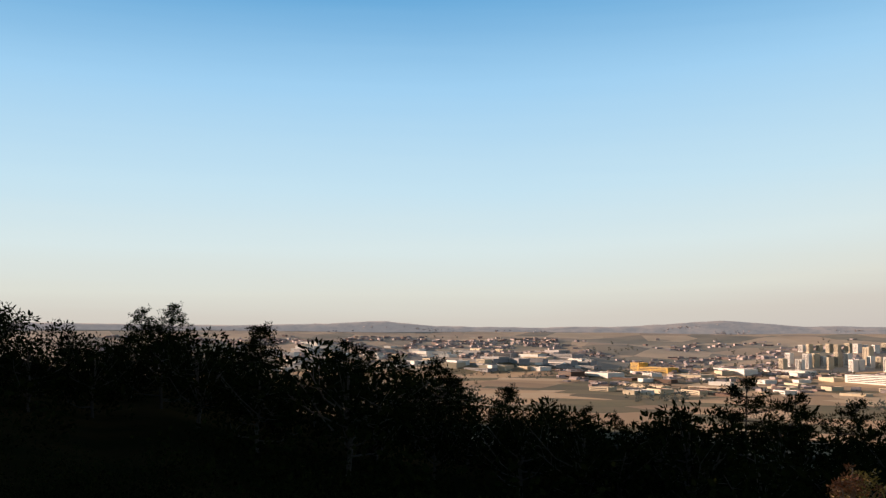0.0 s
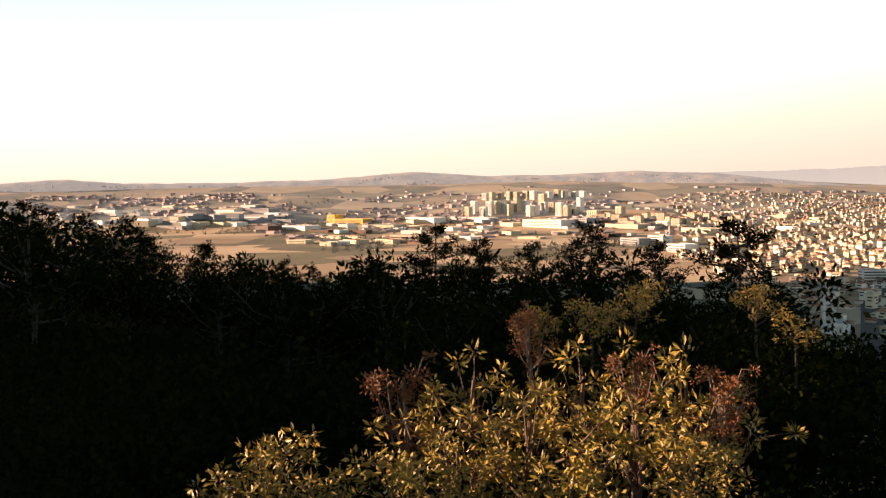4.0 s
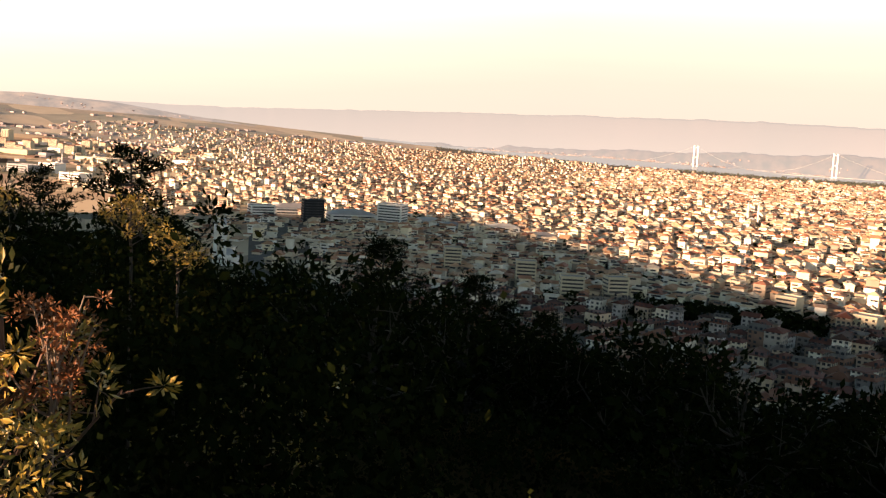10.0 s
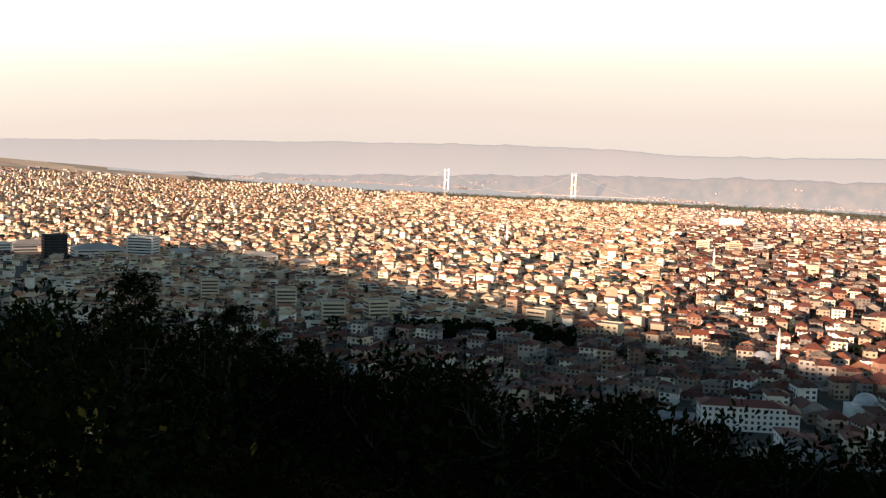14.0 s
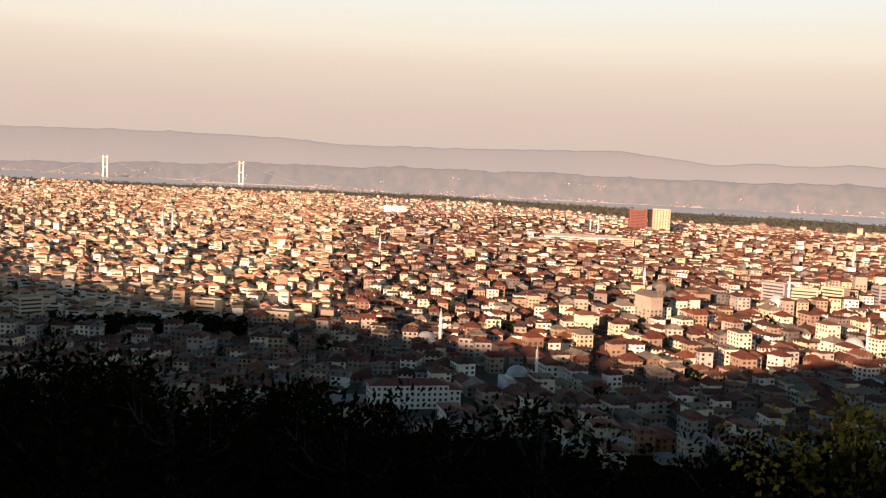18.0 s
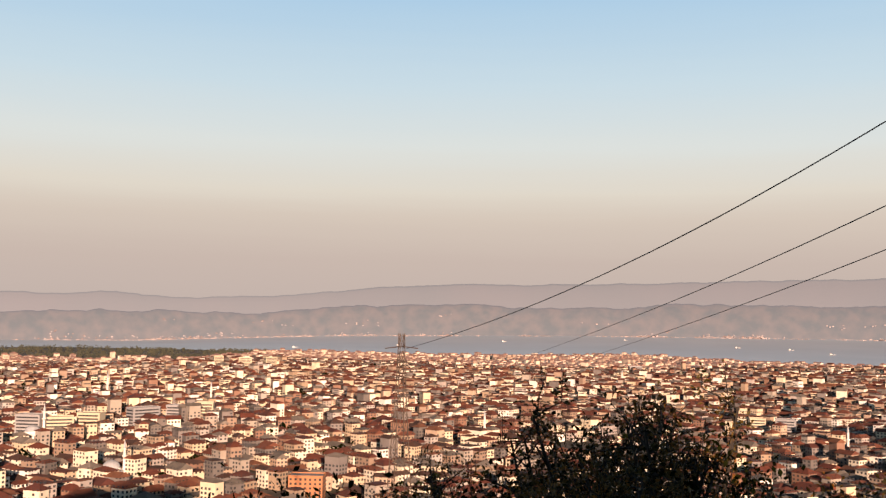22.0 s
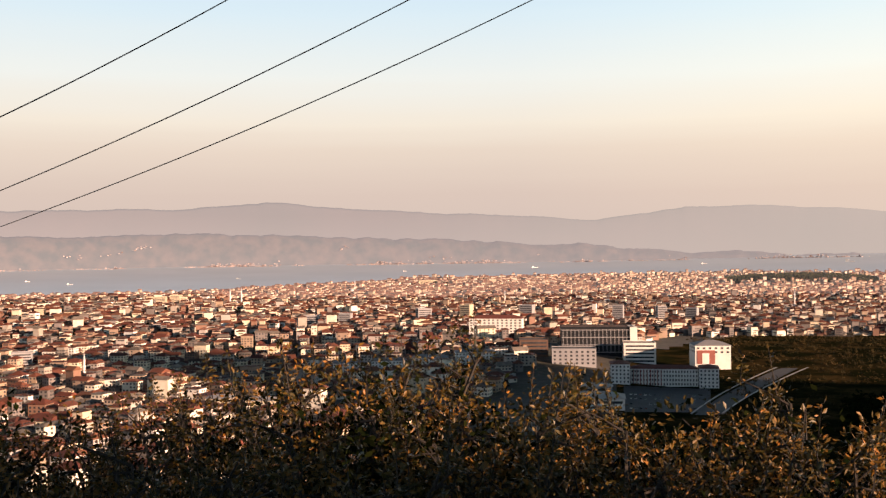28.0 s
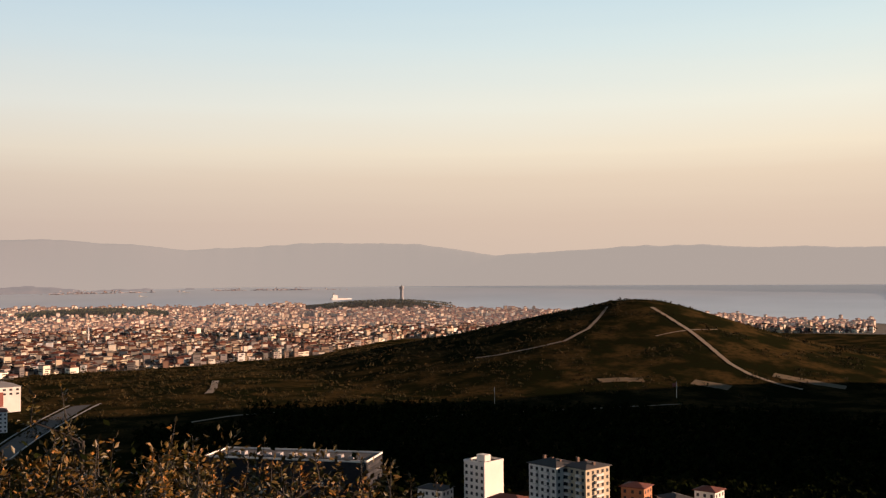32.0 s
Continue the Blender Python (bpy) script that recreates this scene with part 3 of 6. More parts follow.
def RESERVED(x, y):
    hit = np.zeros(len(x), bool)
    for az, r, rad in SITES:
        c = bearing(az, r)
        hit |= (x - c.x) ** 2 + (y - c.y) ** 2 < rad ** 2
    # a belt of trees crosses the shaded part of the town
    az, r = np.degrees(np.arctan2(x, y)), np.hypot(x, y)
    hit |= (az > 67.5) & (az < 79) & (np.abs(r - (745 + 6 * (73 - az))) < 38)
    az = np.where(az < -120, az + 360, az)
    hit |= (az > 70) & (az < 121) & (r > coast_radius(az) - spread(az, [70, 80, 100, 118, 121], [220, 520, 1000, 800, 100]))
    hit |= (np.abs(az - 193) < 4) & (np.abs(r - 3425) < 190)
    hit |= (np.abs(az - 209) < 4.5) & (r > 3580)
    return hit


HX, HY, HT, HS, HR, HA = house_field()
NH = len(HX)
HW = rng.uniform(8.0, 18.5, NH) + (rng.random(NH) < 0.06) * rng.uniform(3, 10, NH)
HD = rng.uniform(9.5, 14.5, NH) * HS
HW = HW * HS
TALL = np.array([noise.noise(Vector((x / 190, y / 190, 9.0))) for x, y in zip(HX, HY)])
FL = np.clip(np.round(rng.normal(2.3, 1.5, NH) + 4.2 * np.clip(TALL, 0, 1)), 1, 8) + (rng.random(NH) < 0.07) * rng.integers(1, 4, NH)
FL = np.where(HR < 640, np.minimum(FL, 4), FL)
HH = (FL * 3.0 + 0.6) * np.where(HS < 1, np.where(HA < 90, 0.66, 0.84), 1.0) * np.where((HS == 0.86) & (HR > 2200), 0.85, 1.0)
HZ = height(HX, HY)
FLAT = rng.random(NH) < 0.22


def box_town(sel, windows, bands=False):
    """Joined houses: walls, eaves, hipped roofs; windows as recessed dark panes where asked for."""
    n = len(sel)
    c, s = np.cos(HT[sel]), np.sin(HT[sel])
    w, d, h, z = HW[sel] / 2, HD[sel] / 2, HH[sel], HZ[sel]

    def at(lx, ly, lz):
        return np.stack([HX[sel] + lx * c - ly * s, HY[sel] + lx * s + ly * c, z + lz], -1)

    V, F, MI = [], [], []
    off = 0

    def add(block, faces, mat):
        nonlocal off
        k = block.shape[1]
        V.append(block.reshape(-1, 3))
        base = off + np.arange(len(block)) * k
        for f in faces:
            F.append((base[:, None] + np.array(f)[None, :]))
            MI.append(np.full(len(block), mat))
        off += block.shape[0] * k

    lo = -6.0
    walls = np.stack([at(-w, -d, lo), at(w, -d, lo), at(w, d, lo), at(-w, d, lo), at(-w, -d, h), at(w, -d, h), at(w, d, h), at(-w, d, h)], 1)
    add(walls, [(0, 1, 5, 4), (1, 2, 6, 5), (2, 3, 7, 6), (3, 0, 4, 7)], 0)
    e = 1.3
    rise = np.where(FLAT[sel], 0.25, rng.uniform(0.30, 0.68, n) * np.minimum(w, d) + 0.3)
    rx = np.where(w > d, w - d * 0.9, 0.15)
    ry = np.where(w > d, 0.15, d - w * 0.9)
    gable = rng.random(n) < 0.35
    rx = np.where(gable & (w > d), w + 0.7, rx)
    ry = np.where(gable & (w <= d), d + 0.7, ry)
    rx = np.where(FLAT[sel], w * 0.9, rx)
    ry = np.where(FLAT[sel], d * 0.9, ry)
    hb = h + 0.05
    roof = np.stack([at(-w - e, -d - e, hb), at(w + e, -d - e, hb), at(w + e, d + e, hb), at(-w - e, d + e, hb),
                     at(-rx, -ry, h + rise + 0.25), at(rx, -ry, h + rise + 0.25), at(rx, ry, h + rise + 0.25), at(-rx, ry, h + rise + 0.25)], 1)
    add(roof, [(0, 1, 5, 4), (1, 2, 6, 5), (2, 3, 7, 6), (3, 0, 4, 7), (4, 5, 6, 7)], 1)
    if windows:
        for side in range(4):
            half, depth = (w, d) if side % 2 == 0 else (d, w)
            for col in range(4):
                for fl in range(5):
                    nx, ny = ((s, -c), (c, s), (-s, c), (-c, -s))[side]
                    mask = (fl < FL[sel]) & (col < np.floor(half * 2 / 3.0)) & (nx * HX[sel] + ny * HY[sel] < 0) & (rng.random(n) < 0.8)
                    cols = np.minimum(np.floor(half * 2 / 3.0), 4)
                    u = (col + 0.5 - cols / 2) * (half * 2 / cols)
                    z0 = fl * 3.0 + 1.1
                    hw, hh = 0.92, 1.6
                    o = depth + 0.03
                    if side == 0:
                        q = [at(u - hw, -o, z0), at(u + hw, -o, z0), at(u + hw, -o, z0 + hh), at(u - hw, -o, z0 + hh)]
                    elif side == 1:
                        q = [at(o, u - hw, z0), at(o, u + hw, z0), at(o, u + hw, z0 + hh), at(o, u - hw, z0 + hh)]
                    elif side == 2:
                        q = [at(u + hw, o, z0), at(u - hw, o, z0), at(u - hw, o, z0 + hh), at(u + hw, o, z0 + hh)]
                    else:
                        q = [at(-o, u + hw, z0), at(-o, u - hw, z0), at(-o, u - hw, z0 + hh), at(-o, u + hw, z0 + hh)]
                    q = np.stack(q, 1)[mask]
                    if len(q):
                        add(q, [(0, 1, 2, 3)], 2)
    if bands:
        for side in range(4):
            half, depth = (w, d) if side % 2 == 0 else (d, w)
            nx, ny = ((s, -c), (c, s), (-s, c), (-c, -s))[side]
            facing = (nx * HX[sel] + ny * HY[sel]) < -0.25 * np.hypot(HX[sel], HY[sel])
            for fl in range(4):
                mask = facing & (fl < FL[sel]) & (rng.random(n) < 0.6)
                k = half * rng.uniform(0.45, 0.88, n)
                sh = (half - k) * rng.uniform(-0.9, 0.9, n)
                z0, hh, o = fl * 3.0 + 1.1, 1.5, depth + 0.04
                if side == 0:
                    q = [at(sh - k, -o, z0), at(sh + k, -o, z0), at(sh + k, -o, z0 + hh), at(sh - k, -o, z0 + hh)]
                elif side == 1:
                    q = [at(o, sh - k, z0), at(o, sh + k, z0), at(o, sh + k, z0 + hh), at(o, sh - k, z0 + hh)]
                elif side == 2:
                    q = [at(sh + k, o, z0), at(sh - k, o, z0), at(sh - k, o, z0 + hh), at(sh + k, o, z0 + hh)]
                else:
                    q = [at(-o, sh + k, z0), at(-o, sh - k, z0), at(-o, sh - k, z0 + hh), at(-o, sh + k, z0 + hh)]
                q = np.stack(q, 1)[mask]
                if len(q):
                    add(q, [(0, 1, 2, 3)], 2)
    return np.concatenate(V), np.concatenate(F), np.concatenate(MI)


def quick_mesh(name, v, f, mi, mats):
    me = bpy.data.meshes.new(name)
    me.vertices.add(len(v))
    me.vertices.foreach_set("co", v.astype(np.float32).ravel())
    me.loops.add(f.size)
    me.loops.foreach_set("vertex_index", f.astype(np.int32).ravel())
    me.polygons.add(len(f))
    me.polygons.foreach_set("loop_start", np.arange(len(f), dtype=np.int32) * f.shape[1])
    me.polygons.foreach_set("material_index", mi.astype(np.int32))
    for m in mats:
        me.materials.append(M[m])
    me.polygons.foreach_set("use_smooth", np.zeros(len(f), bool))
    me.update(calc_edges=True)
    me.validate()
    return new(name, me)


SINGLE = np.argsort(HR)[:70]
mask = np.ones(NH, bool)
mask[SINGLE] = False
near = np.where((HR < 1350) & mask)[0]
far = np.where((HR >= 1350) & (HR < 2500))[0]
farthest = np.where(HR >= 2500)[0]
# houses in the brightly lit quarter take the colours with sunlight put in
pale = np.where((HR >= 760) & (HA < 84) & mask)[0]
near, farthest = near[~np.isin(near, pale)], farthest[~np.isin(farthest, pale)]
v, f, mi = box_town(near, True)
tagged(quick_mesh("town_houses", v, f, mi, ["stucco", "tiles", "pane"]), "close-packed cream town houses with red tiled roofs", "houses", kind="stuff")
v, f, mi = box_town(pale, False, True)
tagged(quick_mesh("pale_town_houses", v, f, mi, ["stucco_sunlit", "tiles_sunlit", "pane"]), "pale yellow houses packed on the plain, sunlight put into walls and roofs", "houses", kind="stuff")
far = far[~np.isin(far, pale)]
v, f, mi = box_town(far, False, True)
tagged(quick_mesh("distant_town_houses", v, f, mi, ["stucco", "tiles", "pane"]), "distant close-packed cream houses with red roofs", "houses", kind="stuff")
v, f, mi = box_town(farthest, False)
tagged(quick_mesh("farthest_town_houses", v, f, mi, ["hazed_stucco", "hazed_tiles", "pane"]), "far rows of hazy cream houses with red roofs near the shore", "houses", kind="stuff")

# ---------------------------------------------------------------- trees
def part(name, bm_or_mesh, mat, parent=None, label=""):
    if isinstance(bm_or_mesh, bmesh.types.BMesh):
        me = bpy.data.meshes.new(name)
        bm_or_mesh.to_mesh(me)
        bm_or_mesh.free()
    else:
        me = bm_or_mesh
    if not me.materials:
        me.materials.append(M[mat])
    ob = new(name, me)
    if parent is not None:
        ob.parent = parent
    if label:
        tagged(ob, label)
    return ob


def tube(bm, pts, r0, r1, sides=6):
    rings = []
    for i, p in enumerate(pts):
        a = pts[min(i + 1, len(pts) - 1)] - pts[max(i - 1, 0)]
        q = a.normalized().to_track_quat("Z", "Y")
        r = r0 + (r1 - r0) * i / (len(pts) - 1)
        rings.append([bm.verts.new(p + q @ Vector((r * math.cos(6.2832 * k / sides), r * math.sin(6.2832 * k / sides), 0))) for k in range(sides)])
    for a, b in zip(rings, rings[1:]):
        for k in range(sides):
            bm.faces.new((a[k], a[(k + 1) % sides], b[(k + 1) % sides], b[k]))
    return rings


def leaf_mesh(name, centres, normals, size, rnd, mat, slim=0.45):
    """Leaves as small folded blades, one island each."""
    v, f = [], []
    for c, nrm in zip(centres, normals):
        d = (nrm + Vector((rnd.uniform(-1, 1), rnd.uniform(-1, 1), rnd.uniform(-0.9, 0.7)))).normalized()
        side = d.cross(Vector((rnd.uniform(-1, 1), rnd.uniform(-1, 1), rnd.uniform(-1, 1)))).normalized()
        up = side.cross(d)
        L = size * rnd.uniform(0.6, 1.3)
        W = L * slim
        k = len(v)
        v += [c, c + d * L * 0.5 + side * W * 0.5 + up * W * 0.15, c + d * L, c + d * L * 0.5 - side * W * 0.5 + up * W * 0.15]
        f += [(k, k + 1, k + 2, k + 3)]
    me = bpy.data.meshes.new(name)
    me.from_pydata([tuple(p) for p in v], [], f)
    me.materials.append(M[mat])
    me.update()
    return me


TOP = {}


def broadleaf(name, h, spread_r, leaves, size, mat, seed, label, limbs=9, sprigs=4, tuft=(0.14, 0.30), bark="bark", slim=0.45, shoots=0, low=0.2, root_depth=1.2):
    """A bush or small tree: limbs from near the ground, sprigs, tufts of leaves at their ends, upright shoots."""
    rnd = random.Random(seed)
    root = new(name)
    bm = bmesh.new()
    tube(bm, [Vector((0, 0, -root_depth)), Vector((0.03 * h, 0, h * 0.25)), Vector((0, 0.03 * h, h * 0.5)), Vector((0.02, 0, h * 0.8))], 0.03 * h, 0.010 * h, 6)
    tips = []
    for i in range(limbs):
        a = 6.2832 * i / limbs + rnd.uniform(-0.3, 0.3)
        z0 = h * rnd.uniform(low, 0.55)
        out = spread_r * rnd.uniform(0.5, 1.0)
        z1 = min(h * 0.92, z0 + h * rnd.uniform(0.05, 0.5))
        p0, p2 = Vector((0, 0, z0)), Vector((out * math.cos(a), out * math.sin(a), z1))
        p1 = (p0 + p2) / 2 + Vector((rnd.uniform(-0.1, 0.1), rnd.uniform(-0.1, 0.1), -0.05 * h + rnd.uniform(-0.1, 0.1)))
        tube(bm, [p0, p1, p2], 0.010 * h, 0.004 * h, 5)
        for k in range(sprigs):
            s = p1.lerp(p2, rnd.random())
            e = s + Vector((rnd.uniform(-1, 1), rnd.uniform(-1, 1), rnd.uniform(-0.2, 1.1))) * spread_r * 0.33
            e.z = min(e.z, h * 0.97)
            tube(bm, [s, (s + e) / 2 + Vector((0, 0, 0.02)), e], 0.004 * h, 0.0012 * h, 4)
            tips.append((e, spread_r * rnd.uniform(*tuft)))
    for k in range(int(limbs * 0.6)):
        e = Vector((rnd.uniform(-0.4, 0.4) * spread_r, rnd.uniform(-0.4, 0.4) * spread_r, h * rnd.uniform(0.7, 0.95)))
        tube(bm, [Vector((0, 0, h * 0.5)), e * 0.6 + Vector((0, 0, h * 0.2)), e], 0.006 * h, 0.0015 * h, 4)
        tips.append((e, spread_r * rnd.uniform(*tuft)))
    cs, ns = [], []
    for k in range(leaves):
        t, rr = tips[rnd.randrange(len(tips))]
        d = Vector((rnd.gauss(0, 1), rnd.gauss(0, 1), rnd.gauss(0, 0.9))).normalized()
        cs.append(t + d * rr * rnd.random() ** 0.5)
        ns.append(d * 1.6 + Vector((0, 0, 0.25)))
    TOP[name] = sorted(c.z for c in cs)[int(len(cs) * 0.985)]
    for k in range(shoots):
        b0 = tips[rnd.randrange(len(tips))][0]
        if b0.z < h * 0.6:
            continue
        e = b0 + Vector((rnd.uniform(-0.12, 0.12), rnd.uniform(-0.12, 0.12), rnd.uniform(0.25, 0.6)))
        tube(bm, [b0, (b0 + e) / 2, e], 0.008, 0.003, 4)
        for q in range(26):
            t = rnd.random()
            d = Vector((rnd.gauss(0, 1), rnd.gauss(0, 1), rnd.gauss(0.6, 0.5))).normalized()
            cs.append(b0.lerp(e, t) + d * 0.02)
            ns.append(d * 2)
    part("trunk", bm, bark, root)
    part("crown", leaf_mesh("crown", cs, ns, size, rnd, mat, slim), mat, root)
    return tagged(root, label, "tree" if h > 4.9 else "bush")


def pine(name, h, seed, label, whorls=9, mat="leaf_dark"):
    rnd = random.Random(seed)
    root = new(name)
    bm = bmesh.new()
    tube(bm, [Vector((0, 0, -0.6)), Vector((0.02 * h, 0, h * 0.5)), Vector((0, 0, h * 0.98))], 0.02 * h, 0.004 * h, 7)
    cs, ns = [], []
    for wv in range(whorls):
        u = wv / (whorls - 1)
        z = h * (0.34 + 0.56 * u)
        reach = h * (0.10 + 0.27 * (1 - u ** 2.6)) * rnd.uniform(0.7, 1.2)
        for k in range(rnd.randint(4, 7)):
            a = rnd.uniform(0, 6.2832)
            e = Vector((reach * math.cos(a), reach * math.sin(a), z + h * rnd.uniform(0.0, 0.09)))
            s = Vector((0, 0, z))
            tube(bm, [s, (s + e) / 2 + Vector((0, 0, -0.01 * h)), e], 0.006 * h, 0.0015 * h, 4)
            for j in range(9):
                c = s.lerp(e, rnd.uniform(0.35, 1.0)) + Vector((rnd.gauss(0, 0.025), rnd.gauss(0, 0.025), rnd.gauss(0.01, 0.02))) * h
                for q in range(10):
                    d = Vector((rnd.gauss(0, 1), rnd.gauss(0, 1), rnd.gauss(0.5, 0.8))).normalized()
                    cs.append(c + d * 0.01 * h)
                    ns.append(d * 1.5)
    part("trunk", bm, "oak_bark", root)
    part("crown", leaf_mesh("crown", cs, ns, 0.040 * h, rnd, mat, 0.24), mat, root)
    return tagged(root, label, "pine tree")


def stand(proto, az, r, z=None, s=1.0, turn=0.0, eye=None):
    p = bearing(az, r)
    if eye is not None:
        p = p + Vector((eye.x, eye.y, 0))
    zz = height_at(p.x, p.y) if z is None else z
    ob = copy_thing(proto, Matrix.Translation((p.x, p.y, zz)) @ Matrix.Rotation(turn, 4, "Z"))
    ob.scale = (s, s, s)
    return ob


rnd = random.Random(11)
oaks = [broadleaf("oak_tree", 5.0, 2.9, 1500, 0.33, "leaf_dark", 20 + k, "dark green oak on the shaded hillside", 10, 4, bark="oak_bark", low=0.08) for k in range(3)]
pines = [pine("pine_tree", 8.0, 40 + k, "dark pine standing out against the town") for k in range(3)]
for k, o in enumerate(oaks + pines):
    p = bearing(-20 + 5 * k, 96)
    o.location = (p.x, p.y, height_at(p.x, p.y))
for az in np.arange(-38, 132, 3.4):
    for rr in (0.55, 0.78, 1.0):
        rb = float(brow(az)) * (rr + rnd.uniform(-0.1, 0.06))
        ob = stand(rnd.choice(oaks), az + rnd.uniform(-1.5, 1.5), rb, s=rnd.uniform(0.8, 1.25), turn=rnd.uniform(0, 6.28))
        ob["group"] = "oaks on the hillside"
for az, s in ((-11.5, 0.7), (-9.8, 0.8), (-5.6, 0.6), (-0.6, 0.7), (1.2, 0.8), (2.7, 0.75), (6.0, 0.65), (9.1, 0.75), (13.6, 0.6), (15.2, 0.55), (18.9, 0.6), (22.4, 0.9), (24.9, 0.8), (27.9, 0.8), (31.4, 1.0), (34.9, 0.85), (39.4, 1.15), (41.4, 0.8),
              (45.6, 0.6), (47.8, 0.6), (53.3, 1.05), (58.6, 0.85), (60.4, 0.7), (62.6, 0.7), (66.0, 0.5), (75.8, 0.4), (88.0, 0.45)):
    ob = stand(rnd.choice(pines), az, float(brow(az)) * rnd.uniform(0.96, 1.02), s=s * 1.28, turn=rnd.uniform(0, 6.28))
    ob["group"] = "pines along the brow"


def replicate(name, quads, places, mat, label, category):
    """Many plants as one sheet of leaves: quads (n, 4, 3) set down at (x, y, z, scale, turn)."""
    P = np.array(places)
    c, s, k = np.cos(P[:, 4])[:, None, None], np.sin(P[:, 4])[:, None, None], P[:, 3][:, None, None]
    q = quads[None]
    v = np.stack([(q[..., 0] * c - q[..., 1] * s) * k + P[:, 0][:, None, None], (q[..., 0] * s + q[..., 1] * c) * k + P[:, 1][:, None, None], q[..., 2] * k + P[:, 2][:, None, None]], -1).reshape(-1, 3)
    f = np.arange(len(v)).reshape(-1, 4)
    return tagged(quick_mesh(name, v, f, np.zeros(len(f)), [mat]), label, category, kind="stuff")


def leaf_dome(n, rx, rz, size, seed, slim=0.6):
    """Leaf quads of one low rounded shrub with lobes."""
    g = np.random.default_rng(seed)
    lobes = np.stack([g.normal(0, rx * 0.5, 9), g.normal(0, rx * 0.5, 9), g.uniform(0.15, 0.85, 9) * rz], 1)
    c = lobes[g.integers(0, 9, n)] + g.normal(0, 1, (n, 3)) * np.array([rx * 0.22, rx * 0.22, rz * 0.18])
    c[:, 2] = np.abs(c[:, 2])
    d = g.normal(0, 1, (n, 3))
    d /= np.linalg.norm(d, axis=1)[:, None]
    e = np.cross(d, g.normal(0, 1, (n, 3)))
    e /= np.linalg.norm(e, axis=1)[:, None]
    L = (size * g.uniform(0.6, 1.3, n))[:, None]
    return np.stack([c, c + d * L * 0.5 + e * L * slim * 0.5, c + d * L, c + d * L * 0.5 - e * L * slim * 0.5], 1)


DARK_SPOTS = []


def scrub_places(count, r0, r1, size, az0=-50, az1=215):
    out = []
    for k in range(count):
        az = rnd.uniform(az0, az1)
        rb = float(brow(az)) * 1.15
        rr = r0 + math.sqrt(rnd.random()) * (min(r1, rb) - r0)
        p = bearing(az, rr)
        z = height_at(p.x, p.y)
        s = rnd.uniform(0.7, 1.25) * size
        low = min(float(crest(az)) - 1.5, -24 if 46 < az < 130 and rr < 19 else -17.5 if rr < 11 else -14.5 if rr < 18 else 90)
        lim = EYE_Z + rr * math.tan(radians(low))
        if z + 2.9 * s > lim and az > -25:
            s = max(0.22, (lim - z) / 2.9)
        out.append((p.x, p.y, z - 0.2, s, rnd.uniform(0, 6.28)))
    return out


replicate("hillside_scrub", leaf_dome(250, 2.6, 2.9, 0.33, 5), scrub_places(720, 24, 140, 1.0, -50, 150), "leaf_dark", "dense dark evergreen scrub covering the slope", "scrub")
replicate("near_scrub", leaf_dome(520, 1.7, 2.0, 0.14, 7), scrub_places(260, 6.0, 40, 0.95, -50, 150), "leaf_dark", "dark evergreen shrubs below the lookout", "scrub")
# the shaded lower slope
places = []
for k in range(1500):
    az = rnd.uniform(-40, 230)
    rr = rnd.uniform(1.1, 6.0) * float(brow(az))
    p = bearing(az, rr)
    z = height_at(p.x, p.y)
    if z < 12 and az < 178:
        continue
    places.append((p.x, p.y, z - 0.3, rnd.uniform(0.9, 1.8), rnd.uniform(0, 6.28)))
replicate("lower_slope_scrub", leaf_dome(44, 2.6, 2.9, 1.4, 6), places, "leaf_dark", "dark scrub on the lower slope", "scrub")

for az, rr, top in ((-4, 20, -7.5), (1, 17, -8.5), (5, 15, -8.8), (9, 14, -9.4), (12.5, 13, -9.8), (16, 12, -10.4), (19, 11.5, -10.6), (7, 11, -12), (11, 10, -12.6), (15, 9.5, -13), (3, 12, -11.5), (24, 17, -6.6), (38, 17, -7.2), (45, 15, -9.4), (41, 11, -10.4), (46, 10, -12), (50, 12, -12.4)):
    DARK_SPOTS.append((az, rr, top))
# sunlit bushes at the lookout
bush_a = broadleaf("strawberry_bush", 4.4, 2.0, 1350, 0.19, "leaf_green", 61, "sunlit yellow-green bush with long glossy leaves", 9, 4, tuft=(0.07, 0.12), slim=0.36, root_depth=9.0, bark="twig")
bush_d = broadleaf("laurel_bush", 1.5, 0.62, 900, 0.085, "leaf_green", 65, "small golden-green bush with clustered leaves", 9, 5, tuft=(0.10, 0.18), slim=0.38, root_depth=5.0, bark="oak_bark", low=0.3)
bush_b = broadleaf("scrub_oak", 4.2, 1.5, 4400, 0.068, "leaf_oak", 62, "sunlit scrub oak with small brownish leaves", 14, 9, tuft=(0.07, 0.17), bark="oak_bark", shoots=34, slim=0.5)
bush_c = broadleaf("rusty_bush", 3.2, 0.75, 1500, 0.10, "leaf_rust", 63, "small bush with rust-red autumn leaves", 8, 5, tuft=(0.12, 0.25), root_depth=9.0)


def by_top(proto, h, az, rr, top, s, group):
    """Sets a bush so that its crown ends at the elevation top, as seen from the lookout's front or back."""
    eye = eye_at(1.0 if az > 70 else 0.0)
    zt = eye.z + rr * math.tan(radians(top))
    ob = stand(proto, az, rr, zt - TOP[proto.name] * s, s, rnd.uniform(0, 6.28), eye)
    ob["group"] = group
    return ob


FILL = []


